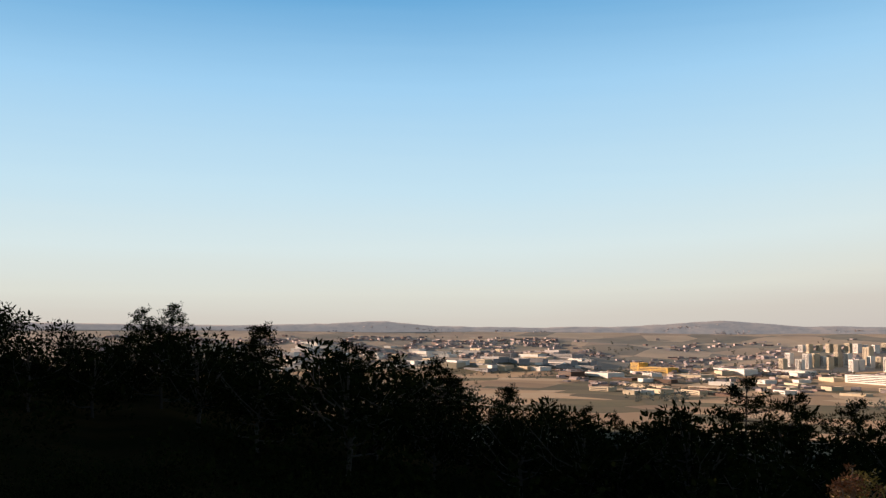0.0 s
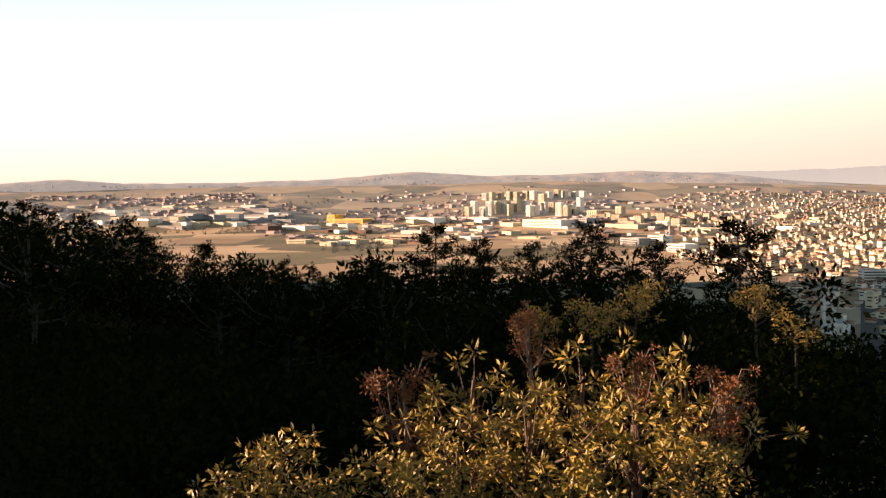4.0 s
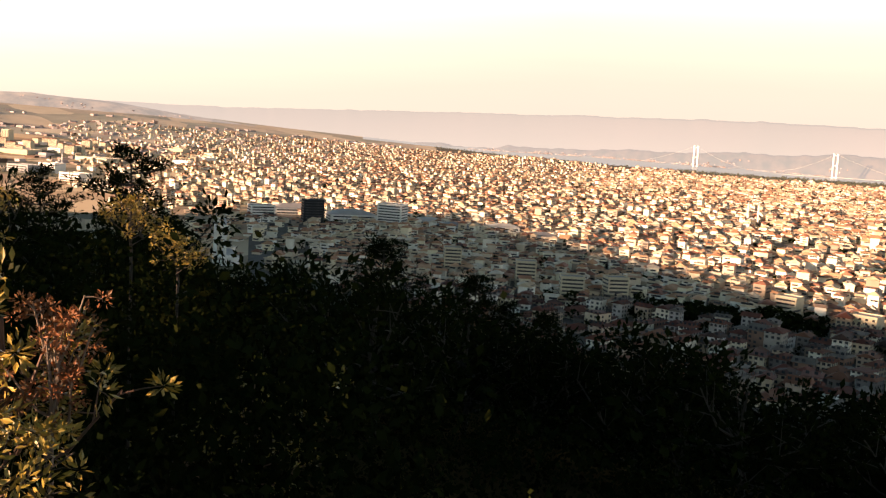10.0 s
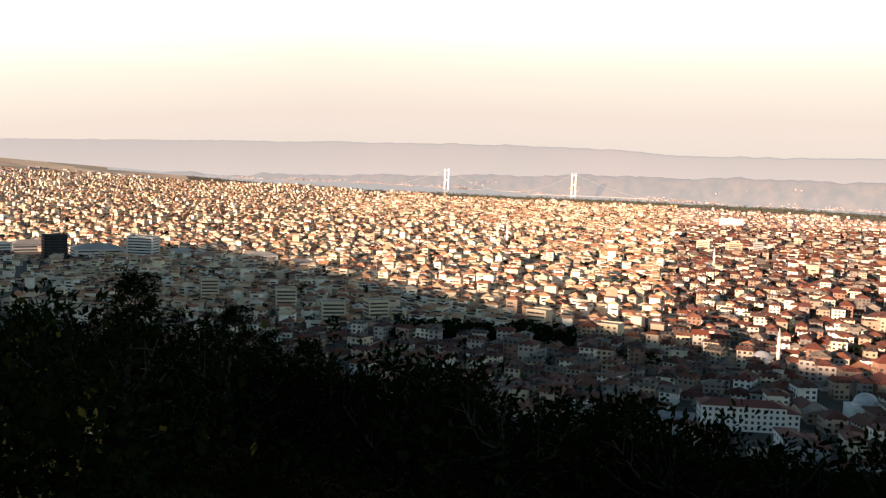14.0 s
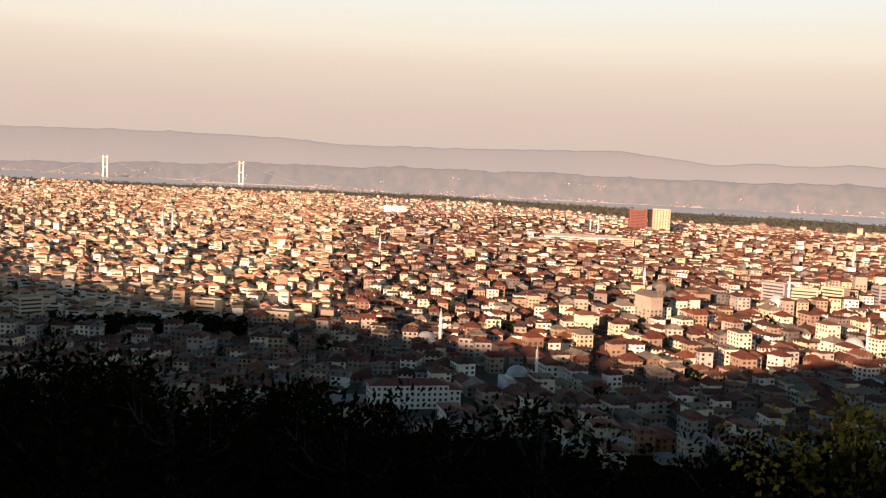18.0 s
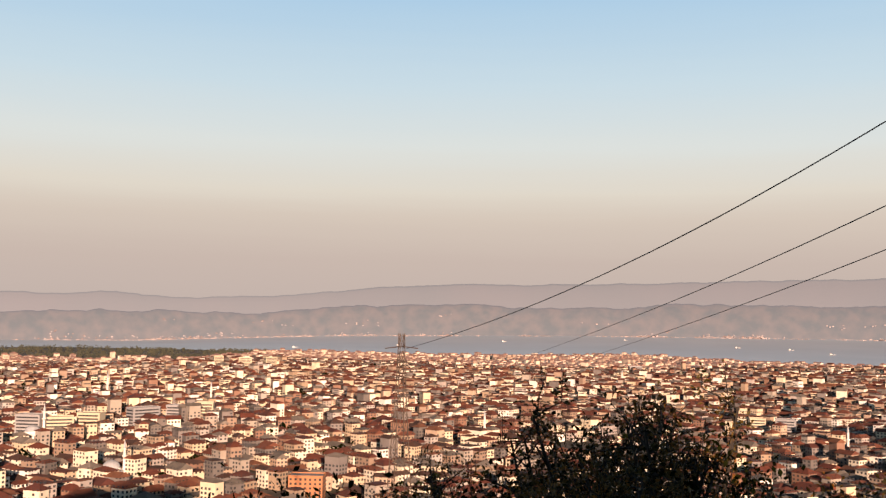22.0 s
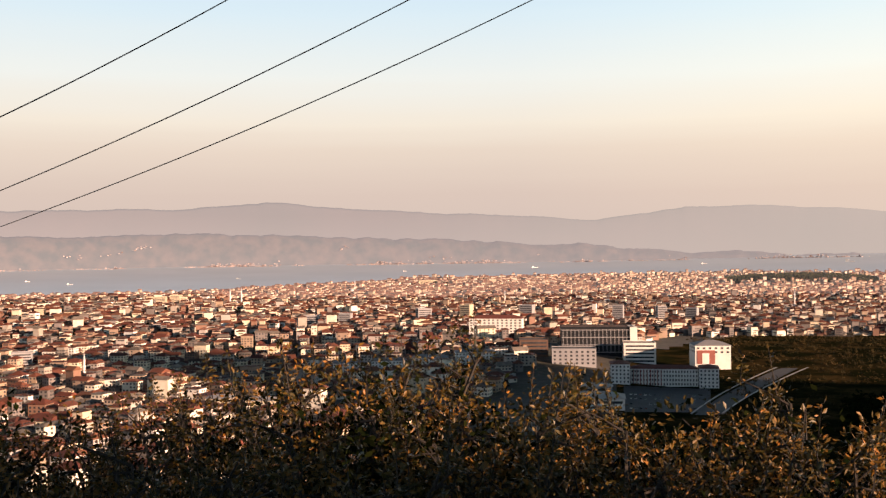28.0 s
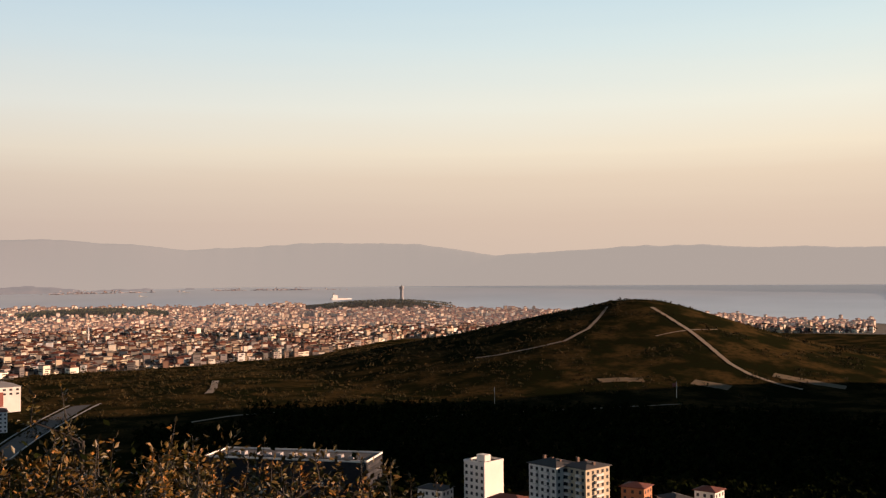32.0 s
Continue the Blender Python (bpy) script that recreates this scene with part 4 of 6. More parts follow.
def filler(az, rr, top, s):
    """Near-black leaves standing in for the shade inside and behind the sunlit bushes."""
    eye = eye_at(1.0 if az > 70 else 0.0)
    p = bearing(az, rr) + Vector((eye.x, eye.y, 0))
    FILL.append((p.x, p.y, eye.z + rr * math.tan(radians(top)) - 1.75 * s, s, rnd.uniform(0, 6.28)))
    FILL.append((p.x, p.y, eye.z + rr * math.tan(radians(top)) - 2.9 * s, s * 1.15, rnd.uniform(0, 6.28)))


LIT = "sunlit bushes below the lookout"
for az, rr, top, s in ((24.4, 8.6, -9.8, 0.40), (30.8, 8.4, -9.6, 0.40), (36.6, 8.2, -9.8, 0.38), (27.6, 7.6, -12.2, 0.34), (33.8, 7.4, -12.4, 0.32), (23.4, 7.2, -14.2, 0.26)):
    by_top(bush_a, 4.4, az, rr, top, s, LIT)
    filler(az, rr + 0.7, top - 2.0, 0.9)
for az, rr, top, s in ((12.0, 7.0, -14.0, 0.7), (14.6, 6.8, -16.0, 0.6), (20.5, 6.8, -15.2, 0.75), (30.0, 6.6, -15.6, 0.7), (37.0, 6.8, -14.0, 0.6), (28.2, 13.6, -7.2, 0.55), (31.2, 13.8, -6.8, 0.6), (33.8, 14, -5.8, 0.75), (40.4, 14, -5.8, 0.6), (42.4, 13.5, -7.4, 0.5), (51.6, 4.6, -18.4, 0.26), (57.2, 4.8, -18.0, 0.42), (58.6, 5.0, -18.6, 0.4), (43.5, 4.6, -19.4, 0.36)):
    by_top(bush_d, 1.5, az, rr, top, s, "small lit bushes below the lookout")
    filler(az, rr + 0.5, top - 1.6, 0.9 if rr > 8 else 0.5)
    filler(az + 0.8, rr - 0.6, top - (3.0 if rr > 8 else 3.4), 0.8 if rr > 8 else 0.4)
for az, rr, top, s in ((20.2, 9, -10.2, 0.5), (33.6, 8.2, -9.6, 0.3), (27.6, 13.2, -7.1, 0.45), (38.6, 7.9, -10.4, 0.34)):
    by_top(bush_c, 3.2, az, rr, top, s, "rusty bushes")
for az, rr, top in DARK_SPOTS:
    filler(az, rr, top, min(rr / 9.0, 1.3))
    filler(az + 2.2, rr * 1.04, top - 0.6, min(rr / 9.0, 1.2))
EDGE = "scrub at the edge of the lookout"
for az, rr, top, s in ((137.5, 13, -6.2, 0.85), (140.5, 12.5, -4.7, 1.0), (145.2, 12, -4.6, 1.0), (133.5, 13.5, -8.2, 0.8), (129.5, 14, -9.8, 0.7), (143, 11, -6.8, 0.8),
                       (152, 11, -9.8, 0.8), (156, 10.5, -9.3, 0.8), (159.5, 10, -8.3, 0.8), (163, 9.5, -8.0, 0.85), (166, 9, -7.4, 0.8), (169, 9, -6.2, 0.85), (172, 9, -7.6, 0.85), (175.3, 8.8, -8.3, 0.85), (178.6, 8.6, -8.6, 0.85), (182, 8.4, -10.2, 0.85), (185, 8.2, -9.8, 0.8),
                       (188.4, 8.2, -9.4, 0.85), (191.5, 8.2, -9.0, 0.85), (194.8, 8.4, -9.6, 0.85), (198, 8.6, -10.6, 0.85), (201.5, 8.6, -11.0, 0.85), (205.5, 8.8, -12.0, 0.85), (209.5, 9, -13.5, 0.85)):
    by_top(bush_b, 4.2, az, rr, top, s, EDGE)
    filler(az, rr + 0.4, top - 1.5, 0.85)
    filler(az + 1.6, rr - 0.5, top - 3.4, 0.85)
for az, rr, top in ((127, 14, -10.2), (124, 15, -10.6), (121, 15, -11.2), (118, 15, -11.8), (115, 16, -12.4), (112, 16, -13.0), (125, 12, -12.5), (119, 12, -13.5)):
    filler(az, rr, top, 1.3)
for az in np.arange(131, 150, 2.6):
    by_top(bush_b, 4.2, az, rnd.uniform(9, 10.5), -8.6 - 0.25 * abs(az - 141), 0.75, EDGE)
for az in np.arange(150, 212, 3.0):
    by_top(bush_b, 4.2, az + rnd.uniform(-1, 1), rnd.uniform(6.0, 7.2), -11.6 + rnd.uniform(-1, 0.6) - max(0, az - 198) * 0.3, 0.7, EDGE)
for o, az, rr in ((bush_a, 46, 24), (bush_b, 148.5, 12), (bush_c, 18, 24), (bush_d, 52, 24)):
    p = bearing(az, rr)
    o.location = (p.x, p.y, height_at(p.x, p.y) - 1.2)

# dark leaves added where the gaps between lit bushes lie in shade
replicate("undergrowth", leaf_dome(380, 0.95, 1.75, 0.10, 9), FILL, "leaf_dark", "near-black evergreen leaves standing in for shade between the lit bushes", "scrub")

# ---------------------------------------------------------------- buildings of the town
def ground_hit(az, el, r0=150.0):
    """Distance at which a sight line from the lookout meets the ground."""
    rr = np.arange(r0, 4900, 5.0)
    x, y = rr * math.sin(radians(az)), rr * math.cos(radians(az))
    e = np.degrees(np.arctan((height(x, y) - EYE_Z) / rr))
    k = np.argmax(e >= el)
    return float(rr[k])


def box(bm, x0, x1, y0, y1, z0, z1):
    v = [bm.verts.new(p) for p in ((x0, y0, z0), (x1, y0, z0), (x1, y1, z0), (x0, y1, z0), (x0, y0, z1), (x1, y0, z1), (x1, y1, z1), (x0, y1, z1))]
    for f in ((3, 2, 1, 0), (4, 5, 6, 7), (0, 1, 5, 4), (1, 2, 6, 5), (2, 3, 7, 6), (3, 0, 4, 7)):
        bm.faces.new([v[i] for i in f])


def box_part(name, x0, x1, y0, y1, z0, z1, mat, parent, label=""):
    bm = bmesh.new()
    box(bm, x0, x1, y0, y1, z0, z1)
    return part(name, bm, mat, parent, label)


def hip(bm, w, d, z, rise, eave=0.8, ridge=None, thick=0.25):
    """A hipped roof with eaves; ridge: half length of the ridge along x."""
    rx = max(w - d * 0.9, 0.2) if ridge is None else ridge
    a = [bm.verts.new(p) for p in ((-w - eave, -d - eave, z), (w + eave, -d - eave, z), (w + eave, d + eave, z), (-w - eave, d + eave, z))]
    b = [bm.verts.new((p.co.x, p.co.y, z + thick)) for p in a]
    c = [bm.verts.new((-rx, 0, z + thick + rise)), bm.verts.new((rx, 0, z + thick + rise))]
    bm.faces.new(a[::-1])
    for i in range(4):
        bm.faces.new((a[i], a[(i + 1) % 4], b[(i + 1) % 4], b[i]))
    bm.faces.new((b[0], b[1], c[1], c[0]))
    bm.faces.new((b[2], b[3], c[0], c[1]))
    bm.faces.new((b[1], b[2], c[1]))
    bm.faces.new((b[3], b[0], c[0]))


PANES = {}


def pane_mesh(w, h):
    key = (round(w, 1), round(h, 1))
    if key not in PANES:
        bm = bmesh.new()
        box(bm, -w / 2, w / 2, -0.08, 0.05, 0, h)
        me = bpy.data.meshes.new("window")
        bm.to_mesh(me)
        bm.free()
        me.materials.append(M["pane"])
        PANES[key] = me
    return PANES[key]


def window(parent, x, y, z, w, h, turn, name="window"):
    ob = new(name, pane_mesh(w, h))
    ob.parent = parent
    ob.matrix_local = pose(x, y, z, 0, 0, turn)
    return ob


def block(name, az, r, w, d, floors, wall, label, category="building", turn=0.0, roof="flat", roof_mat="grey_roof", fh=3.0, bay=3.2, strips=False, faces="front left right", group="", sink=4.0, z=None, stair=False, skip=0, edge=None):
    """A building whose front looks at the lookout, turned by turn degrees: wall, roof, windows one by one or strip by strip."""
    p = bearing(az, r)
    zz = height_at(p.x, p.y) if z is None else z
    root = new(name)
    root.matrix_world = pose(p.x, p.y, zz, 0, 0, -az + turn)
    h = floors * fh + 0.6
    hw, hd = w / 2, d / 2
    body = box_part("wall", -hw, hw, -hd, hd, -sink, h, wall, root)
    bm = bmesh.new()
    if roof == "flat":
        for x0, x1, y0, y1 in ((-hw - 0.15, hw + 0.15, -hd - 0.15, -hd + 0.25), (-hw - 0.15, hw + 0.15, hd - 0.25, hd + 0.15), (-hw - 0.15, -hw + 0.25, -hd + 0.25, hd - 0.25), (hw - 0.25, hw + 0.15, -hd + 0.25, hd - 0.25)):
            box(bm, x0, x1, y0, y1, h + 0.01, h + 0.9)
        part("parapet", bm, edge or wall, root)
        bm = bmesh.new()
        box(bm, -hw + 0.26, hw - 0.26, -hd + 0.26, hd - 0.26, h + 0.01, h + 0.12)
    else:
        hip(bm, hw, hd, h + 0.02, 0.30 * min(hw, hd))
    part("roof", bm, roof_mat, root)
    if stair:
        box_part("stair_head", -2.5, 2.5, -2, 2, h + 0.13, h + 3.0, wall, root)
    for side in faces.split():
        length, off, a = {"front": (w, hd, 0), "left": (d, hw, -90), "right": (d, hw, 90)}[side]
        n = max(1, int(length / bay))
        if strips == "tall":
            for k in range(4):
                q = (k - 1.5) * length / 4.2
                u = {"front": (q, -off), "left": (-off, -q), "right": (off, q)}[side]
                window(root, u[0], u[1], 2.0, length * 0.10, h - 4.0, a, "window_column")
            continue
        for fl in range(skip, int(floors)):
            z0 = fl * fh + 1.0
            if strips:
                u = {"front": (0, -off), "left": (-off, 0), "right": (off, 0)}[side]
                window(root, u[0], u[1], z0, length * 0.88, fh * 0.45, a, "window_strip")
            else:
                for k in range(n):
                    s = (k + 0.5 - n / 2) * (length / n)
                    u = {"front": (s, -off), "left": (-off, -s), "right": (off, s)}[side]
                    window(root, u[0], u[1], z0, bay * 0.45, fh * 0.5, a)
    return tagged(root, label, category, group)


def dome(bm, r, z, rings=6, seg=16, squash=0.85):
    rows = []
    for i in range(rings):
        t = math.pi / 2 * i / rings
        rows.append([bm.verts.new((r * math.cos(t) * math.cos(6.2832 * k / seg), r * math.cos(t) * math.sin(6.2832 * k / seg), z + r * squash * math.sin(t))) for k in range(seg)])
    top = bm.verts.new((0, 0, z + r * squash))
    for a, b in zip(rows, rows[1:]):
        for k in range(seg):
            bm.faces.new((a[k], a[(k + 1) % seg], b[(k + 1) % seg], b[k]))
    for k in range(seg):
        bm.faces.new((rows[-1][k], rows[-1][(k + 1) % seg], top))


def lathe(bm, profile, seg=10, x=0.0, y=0.0):
    rows = [[bm.verts.new((x + r * math.cos(6.2832 * k / seg), y + r * math.sin(6.2832 * k / seg), z)) for k in range(seg)] for r, z in profile]
    for a, b in zip(rows, rows[1:]):
        for k in range(seg):
            bm.faces.new((a[k], a[(k + 1) % seg], b[(k + 1) % seg], b[k]))


def minaret(parent, x, y, h, mat="white_wall"):
    bm = bmesh.new()
    s = h / 30.0
    lathe(bm, [(1.7 * s, -2), (1.7 * s, 5 * s), (1.15 * s, 7 * s), (1.0 * s, 24.5 * s)], 10, x, y)
    ob = part("minaret", bm, mat, parent)
    bm = bmesh.new()
    lathe(bm, [(1.0 * s, 17.0 * s), (1.8 * s, 18.0 * s), (1.8 * s, 19.0 * s), (1.0 * s, 19.0 * s)], 10, x, y)
    part("balcony", bm, mat, ob)
    bm = bmesh.new()
    lathe(bm, [(1.15 * s, 24.5 * s), (0.9 * s, 26.5 * s), (0.02, 31 * s)], 10, x, y)
    part("cap", bm, "lead", ob)


def mosque(az, r, h, hall=18.0, dome_r=6.5, minarets=((10, 0),), turn=0, label="white mosque with a grey dome and a slender minaret", wall="white_wall"):
    p = bearing(az, r)
    root = new("mosque")
    root.matrix_world = pose(p.x, p.y, height_at(p.x, p.y), 0, 0, -az + turn)
    box_part("prayer_hall", -hall / 2, hall / 2, -hall / 2, hall / 2, -4, 7, wall, root)
    bm = bmesh.new()
    lathe(bm, [(dome_r * 1.08, 7.02), (dome_r * 1.08, 8.6), (dome_r, 8.6)], 16)
    part("drum", bm, wall, root)
    bm = bmesh.new()
    dome(bm, dome_r, 8.62)
    part("dome", bm, "lead", root)
    for k in range(5):
        window(root, (k - 2) * hall / 5.5, -hall / 2, 1.5, 1.4, 3.6, 0)
    for x, y in minarets:
        minaret(root, x, y, h, wall)
    return tagged(root, label, "mosque", "mosques of the town")


for az, el, h, mins in ((85.8, -5.4, 34, ((9, 0),)), (89.0, -10.7, 30, ((9, -4),)), (94.4, -12.6, 25, ((11.5, 0),)), (112.7, -9.1, 28, ((9, 0),)), (101.9, -6.9, 32, ((-9, 0),)), (112.0, -4.9, 40, ((11, 0),)),
                        (152.6, -7.3, 32, ((9, 0),)), (132.9, -7.2, 32, ((9, 0),)), (74.2, -4.4, 40, ((-8, 0), (9, 0))), (161.3, -3.2, 44, ((-12, 0), (13, 0))), (167.9, -2.5, 40, ((9, 0),)), (61.1, -2.0, 44, ((9, 0),)),
                        (108.7, -6.9, 32, ((9, 0),)), (98.5, -3.5, 40, ((-9, 0), (9, 0))), (176.5, -3.4, 36, ((9, 0),)), (192.5, -3.6, 40, ((9, 0),)), (141, -3.9, 34, ((9, 0),)), (44.6, -8.4, 44, ((2, -11), (-12, 0))), (118.3, -5.2, 32, ((-9, 0),)), (35.5, -3.3, 34, ((8, 0),))):
    mosque(az, ground_hit(az, el), h, minarets=mins, turn=rnd.uniform(-25, 25))

# towers, offices and long blocks that stand out
block("office_tower", 100.9, 2420, 40, 24, 14, "brick_red", "dark red office tower beside its beige twin", "tower", 8, fh=3.6, strips=True, roof_mat="dark_roof")
block("service_core", 101.62, 2432, 9, 18, 14, "dark_wall", "dark glazed core between two towers", "tower", 8, fh=3.6, strips=True, roof_mat="dark_roof")
block("apartment_tower", 102.2, 2420, 40, 24, 15, "cream_wall", "pale beige tower with a chequer of windows", "tower", 8, fh=3.6, bay=6.5, faces="front")
block("school", 88.0, 520, 42, 14, 4, "white_wall", "long white school with rows of dark windows and a red roof", "school", 12, roof="hip", roof_mat="red_roof", bay=3.0)
block("school_wing", 90.1, 528, 16, 16, 3, "white_wall", "white wing of the school under a red roof", "school", 12, roof="hip", roof_mat="red_roof", bay=3.2)
block("warehouse", 84.3, 505, 22, 14, 2, "white_wall", "plain white shed at the foot of the hill", "warehouse", 5, roof="hip", roof_mat="grey_roof", bay=6, skip=1)
block("brick_house", 123.3, 712, 24, 15, 5, "orange_wall", "orange brick building with open floors", "building", -10, bay=3.4)
block("glass_office", 49.3, 1290, 26, 22, 8, "dark_wall", "dark glass office block", "office", 10, fh=3.4, strips=True, roof_mat="dark_roof")
block("office_block", 53.9, 1310, 34, 26, 7, "white_wall", "white office block with dark window bands", "office", -20, fh=3.6, strips=True)
block("office_block", 46.4, 1300, 32, 20, 5, "white_wall", "white office block with dark window bands", "office", 15, fh=3.4, strips=True)
for az, r, w, d, mat in ((51.5, 1330, 62, 40, "pale_roof"), (56.0, 1290, 40, 30, "pale_roof"), (57.6, 1240, 46, 30, "grey_roof"), (60.4, 1270, 36, 26, "pale_roof"), (48.2, 1390, 60, 36, "grey_roof"), (62.5, 1190, 40, 26, "grey_roof")):
    block("factory_hall", az, r, w, d, 2, "white_wall", "low factory hall with a pale metal roof", "factory", 12, roof="hip", roof_mat=mat, fh=4.0, strips=True, group="factory halls in the shade")
block("exhibition_hall", 87.0, 2620, 58, 30, 5, "white_wall", "plain white block at the edge of the town", "building", 0, fh=4, bay=8, roof_mat="pale_roof", skip=4)
block("stadium_roof", 98.0, 1880, 150, 30, 3, "white_wall", "long white grandstand roof", "stadium", 6, fh=4, strips=True, roof="hip", roof_mat="pale_roof")
for az, el, w, fl in ((85.6, -4.35, 30, 8), (87.2, -4.3, 34, 7), (88.5, -4.3, 22, 8), (95.5, -4.4, 60, 7), (98.3, -4.3, 50, 7), (100.4, -4.3, 30, 8), (108.6, -6.8, 32, 8), (110.0, -6.8, 34, 7), (111.6, -6.6, 30, 7), (114.3, -6.3, 40, 7), (116.3, -6.2, 36, 7), (117.6, -6.2, 24, 8),
                      (118.3, -3.1, 26, 9), (119.8, -3.1, 36, 8), (121.2, -3.05, 34, 8), (124.4, -3.3, 60, 5), (157.0, -3.0, 60, 7), (158.0, -3.0, 30, 8), (142.0, -3.0, 44, 6), (146.3, -3.3, 40, 6), (172.3, -2.1, 90, 6), (150.0, -6.2, 30, 7), (148.5, -6.2, 24, 7), (145.0, -4.5, 36, 6), (165.5, -4.6, 34, 8), (167.5, -4.5, 26, 8), (172.0, -4.4, 30, 9),
                      (174.5, -4.3, 24, 10), (178.0, -4.2, 30, 9), (183.2, -4.4, 24, 11), (185.6, -4.3, 22, 10), (187.3, -4.3, 26, 9), (64.5, -9.4, 26, 7), (61.8, -8.8, 24, 8), (67.0, -9.2, 24, 7), (57.5, -8.2, 22, 8), (80.5, -9.8, 26, 6), (76.5, -9.2, 24, 6)):
    block("apartment_block", az, ground_hit(az, el), w * 0.72, 14, fl - 1, rnd.choice(("cream_wall", "grey_wall", "cream_wall")), "cream apartment block standing above the roofs around it", "apartment block", rnd.uniform(-30, 30), strips=True if el > -9.5 else False, bay=4.2, faces="front left", group="apartment blocks of the town")

# hospital and school grounds beside the wooded hill
block("hospital", 181.9, 1130, 80, 32, 7, "dark_wall", "large hospital with a dark glazed front between pale frames", "hospital", 4, fh=4.2, strips=True, roof_mat="brown_wall", faces="left right")
hosp = scene.objects["hospital"]
for k in range(17):
    box_part("fin", -38 + k * 4.4, -37.4 + k * 4.4, -16.6, -16.05, 2, 28, "grey_wall", hosp)
for z in (2.0, 10.2, 18.6, 26.8):
    box_part("spandrel", -39.5, 36, -16.9, -16.62, z, z + 0.8, "grey_wall", hosp)
box_part("end_tower", 36.1, 44, -18, 16, -4, 30.5, "white_wall", hosp)
block("hospital_wing", 184.3, 1090, 34, 26, 5, "white_wall", "white hospital wing with a dark roof", "hospital", 4, fh=4, strips=True, roof_mat="dark_roof")
block("hospital_wing", 180.6, 1010, 44, 26, 4, "grey_wall", "grey hospital wing with small windows", "hospital", 2, fh=3.8, bay=5, roof_mat="dark_roof", faces="front")
block("hospital_wing", 178.3, 1050, 30, 26, 4, "brown_wall", "low brown hospital wing", "hospital", 2, fh=3.8, strips=True, roof_mat="dark_roof")
block("clinic", 176.2, 1240, 66, 24, 7, "white_wall", "pale clinic block with a dull red roof", "clinic", -6, fh=3.4, bay=5.5, roof="hip", roof_mat="red_roof", faces="front")
for az, w, fl in ((183.2, 17, 5), (188.1, 17, 5)):
    block("college_wing", az, 925, w, 24, fl, "white_wall", "white college end pavilion under a red hipped roof", "college", 3, fh=3.4, bay=3.2, roof="hip", roof_mat="red_roof", group="college pavilions")
college = block("college", 185.65, 932, 60, 18, 4, "white_wall", "long white college with tall pilasters and a red roof", "college", 3, fh=3.8, bay=2.6, roof="hip", roof_mat="red_roof", faces="front")
for k in range(9):
    box_part("pilaster", -28 + k * 3.1, -27.3 + k * 3.1, -9.6, -9.05, 0.5, 15, "brick_red", college)
block("gymnasium", 188.2, 1060, 36, 30, 6, "white_wall", "white hall with a red gable front and a grey roof", "hall", 12, fh=4, bay=6, roof="hip", roof_mat="grey_roof", skip=4)
gym = scene.objects["gymnasium"]
box_part("red_panel", -16, 2, -15.6, -15.05, 6, 20, "brick_red", gym, "dark red panelled front")
box_part("portal", -11, -4, -15.9, -15.65, 6, 17, "white_wall", gym)
for az, r, w, fl in ((167.6, 985, 30, 5), (169.9, 975, 34, 5), (172.3, 970, 34, 5), (174.9, 985, 40, 5)):
    block("arched_apartments", az, r, w, 16, fl, "white_wall", "white apartment row with arched attic windows", "apartment block", rnd.uniform(-8, 8), bay=3.2, roof="hip", roof_mat="grey_roof", group="white apartment row")
for az, r, w in ((162.6, 770, 24), (160.3, 790, 20)):
    block("balcony_apartments", az, r, w, 15, 5, "cream_wall", "cream apartment block with deep balconies", "apartment block", -12, bay=3.0, roof="hip", roof_mat="grey_roof", group="balcony blocks")
block("sports_hall", 182.0, 800, 40, 26, 2, "white_wall", "low white sports hall with a stepped pale roof", "hall", 0, fh=4.2, strips=True, roof="hip", roof_mat="pale_roof")
block("sports_hall", 181.6, 850, 34, 14, 2, "grey_wall", "low grey hall behind the sports hall", "hall", 0, fh=4.2, strips=True, roof="hip", roof_mat="pale_roof")


def sheet_over(name, rows, mat, label, category, lift=0.35):
    """A strip of ground cover that follows the land; rows: pairs of (bearing, distance)."""
    v, f = [], []
    for a, b in rows:
        for az, r in (a, b):
            p = bearing(az, r)
            v.append((p.x, p.y, height_at(p.x, p.y) + lift))
    for i in range(len(rows) - 1):
        f.append((2 * i, 2 * i + 1, 2 * i + 3, 2 * i + 2))
    return tagged(mesh_object(name, v, f, mat), label, category, kind="structure")


def strip_along(name, pts, width, mat, label, category, steps=6, lift=0.6):
    """A track along sight-line points (bearing, elevation) on the land."""
    P = [bearing(a, ground_hit(a, e, 700 if a > 190 else 300)) for a, e in pts]
    line = []
    for a, b in zip(P, P[1:]):
        line += [a.lerp(b, k / steps) for k in range(steps)]
    line.append(P[-1])
    v, f = [], []
    for i, p in enumerate(line):
        d = line[min(i + 1, len(line) - 1)] - line[max(i - 1, 0)]
        n = Vector((-d.y, d.x, 0)).normalized() * width / 2
        wob = 1 + 0.25 * noise.noise(Vector((i * 0.7, 0, 1)))
        for q in (p + n * wob, p - n * wob):
            v.append((q.x, q.y, height_at(q.x, q.y) + lift))
    for i in range(len(line) - 1):
        f.append((2 * i, 2 * i + 1, 2 * i + 3, 2 * i + 2))
    return tagged(mesh_object(name, v, f, mat), label, category, kind="structure")


sheet_over("parking_lot", [((183.4, r), (188.2, r)) for r in np.linspace(780, 905, 6)], "asphalt", "grey asphalt car park below the college", "car park")
sheet_over("road", [((187.3 + k * 0.42, 770 + k * 26), (188.9 + k * 0.36, 770 + k * 26)) for k in range(12)], "asphalt", "wide asphalt road along the wooded hill", "road")
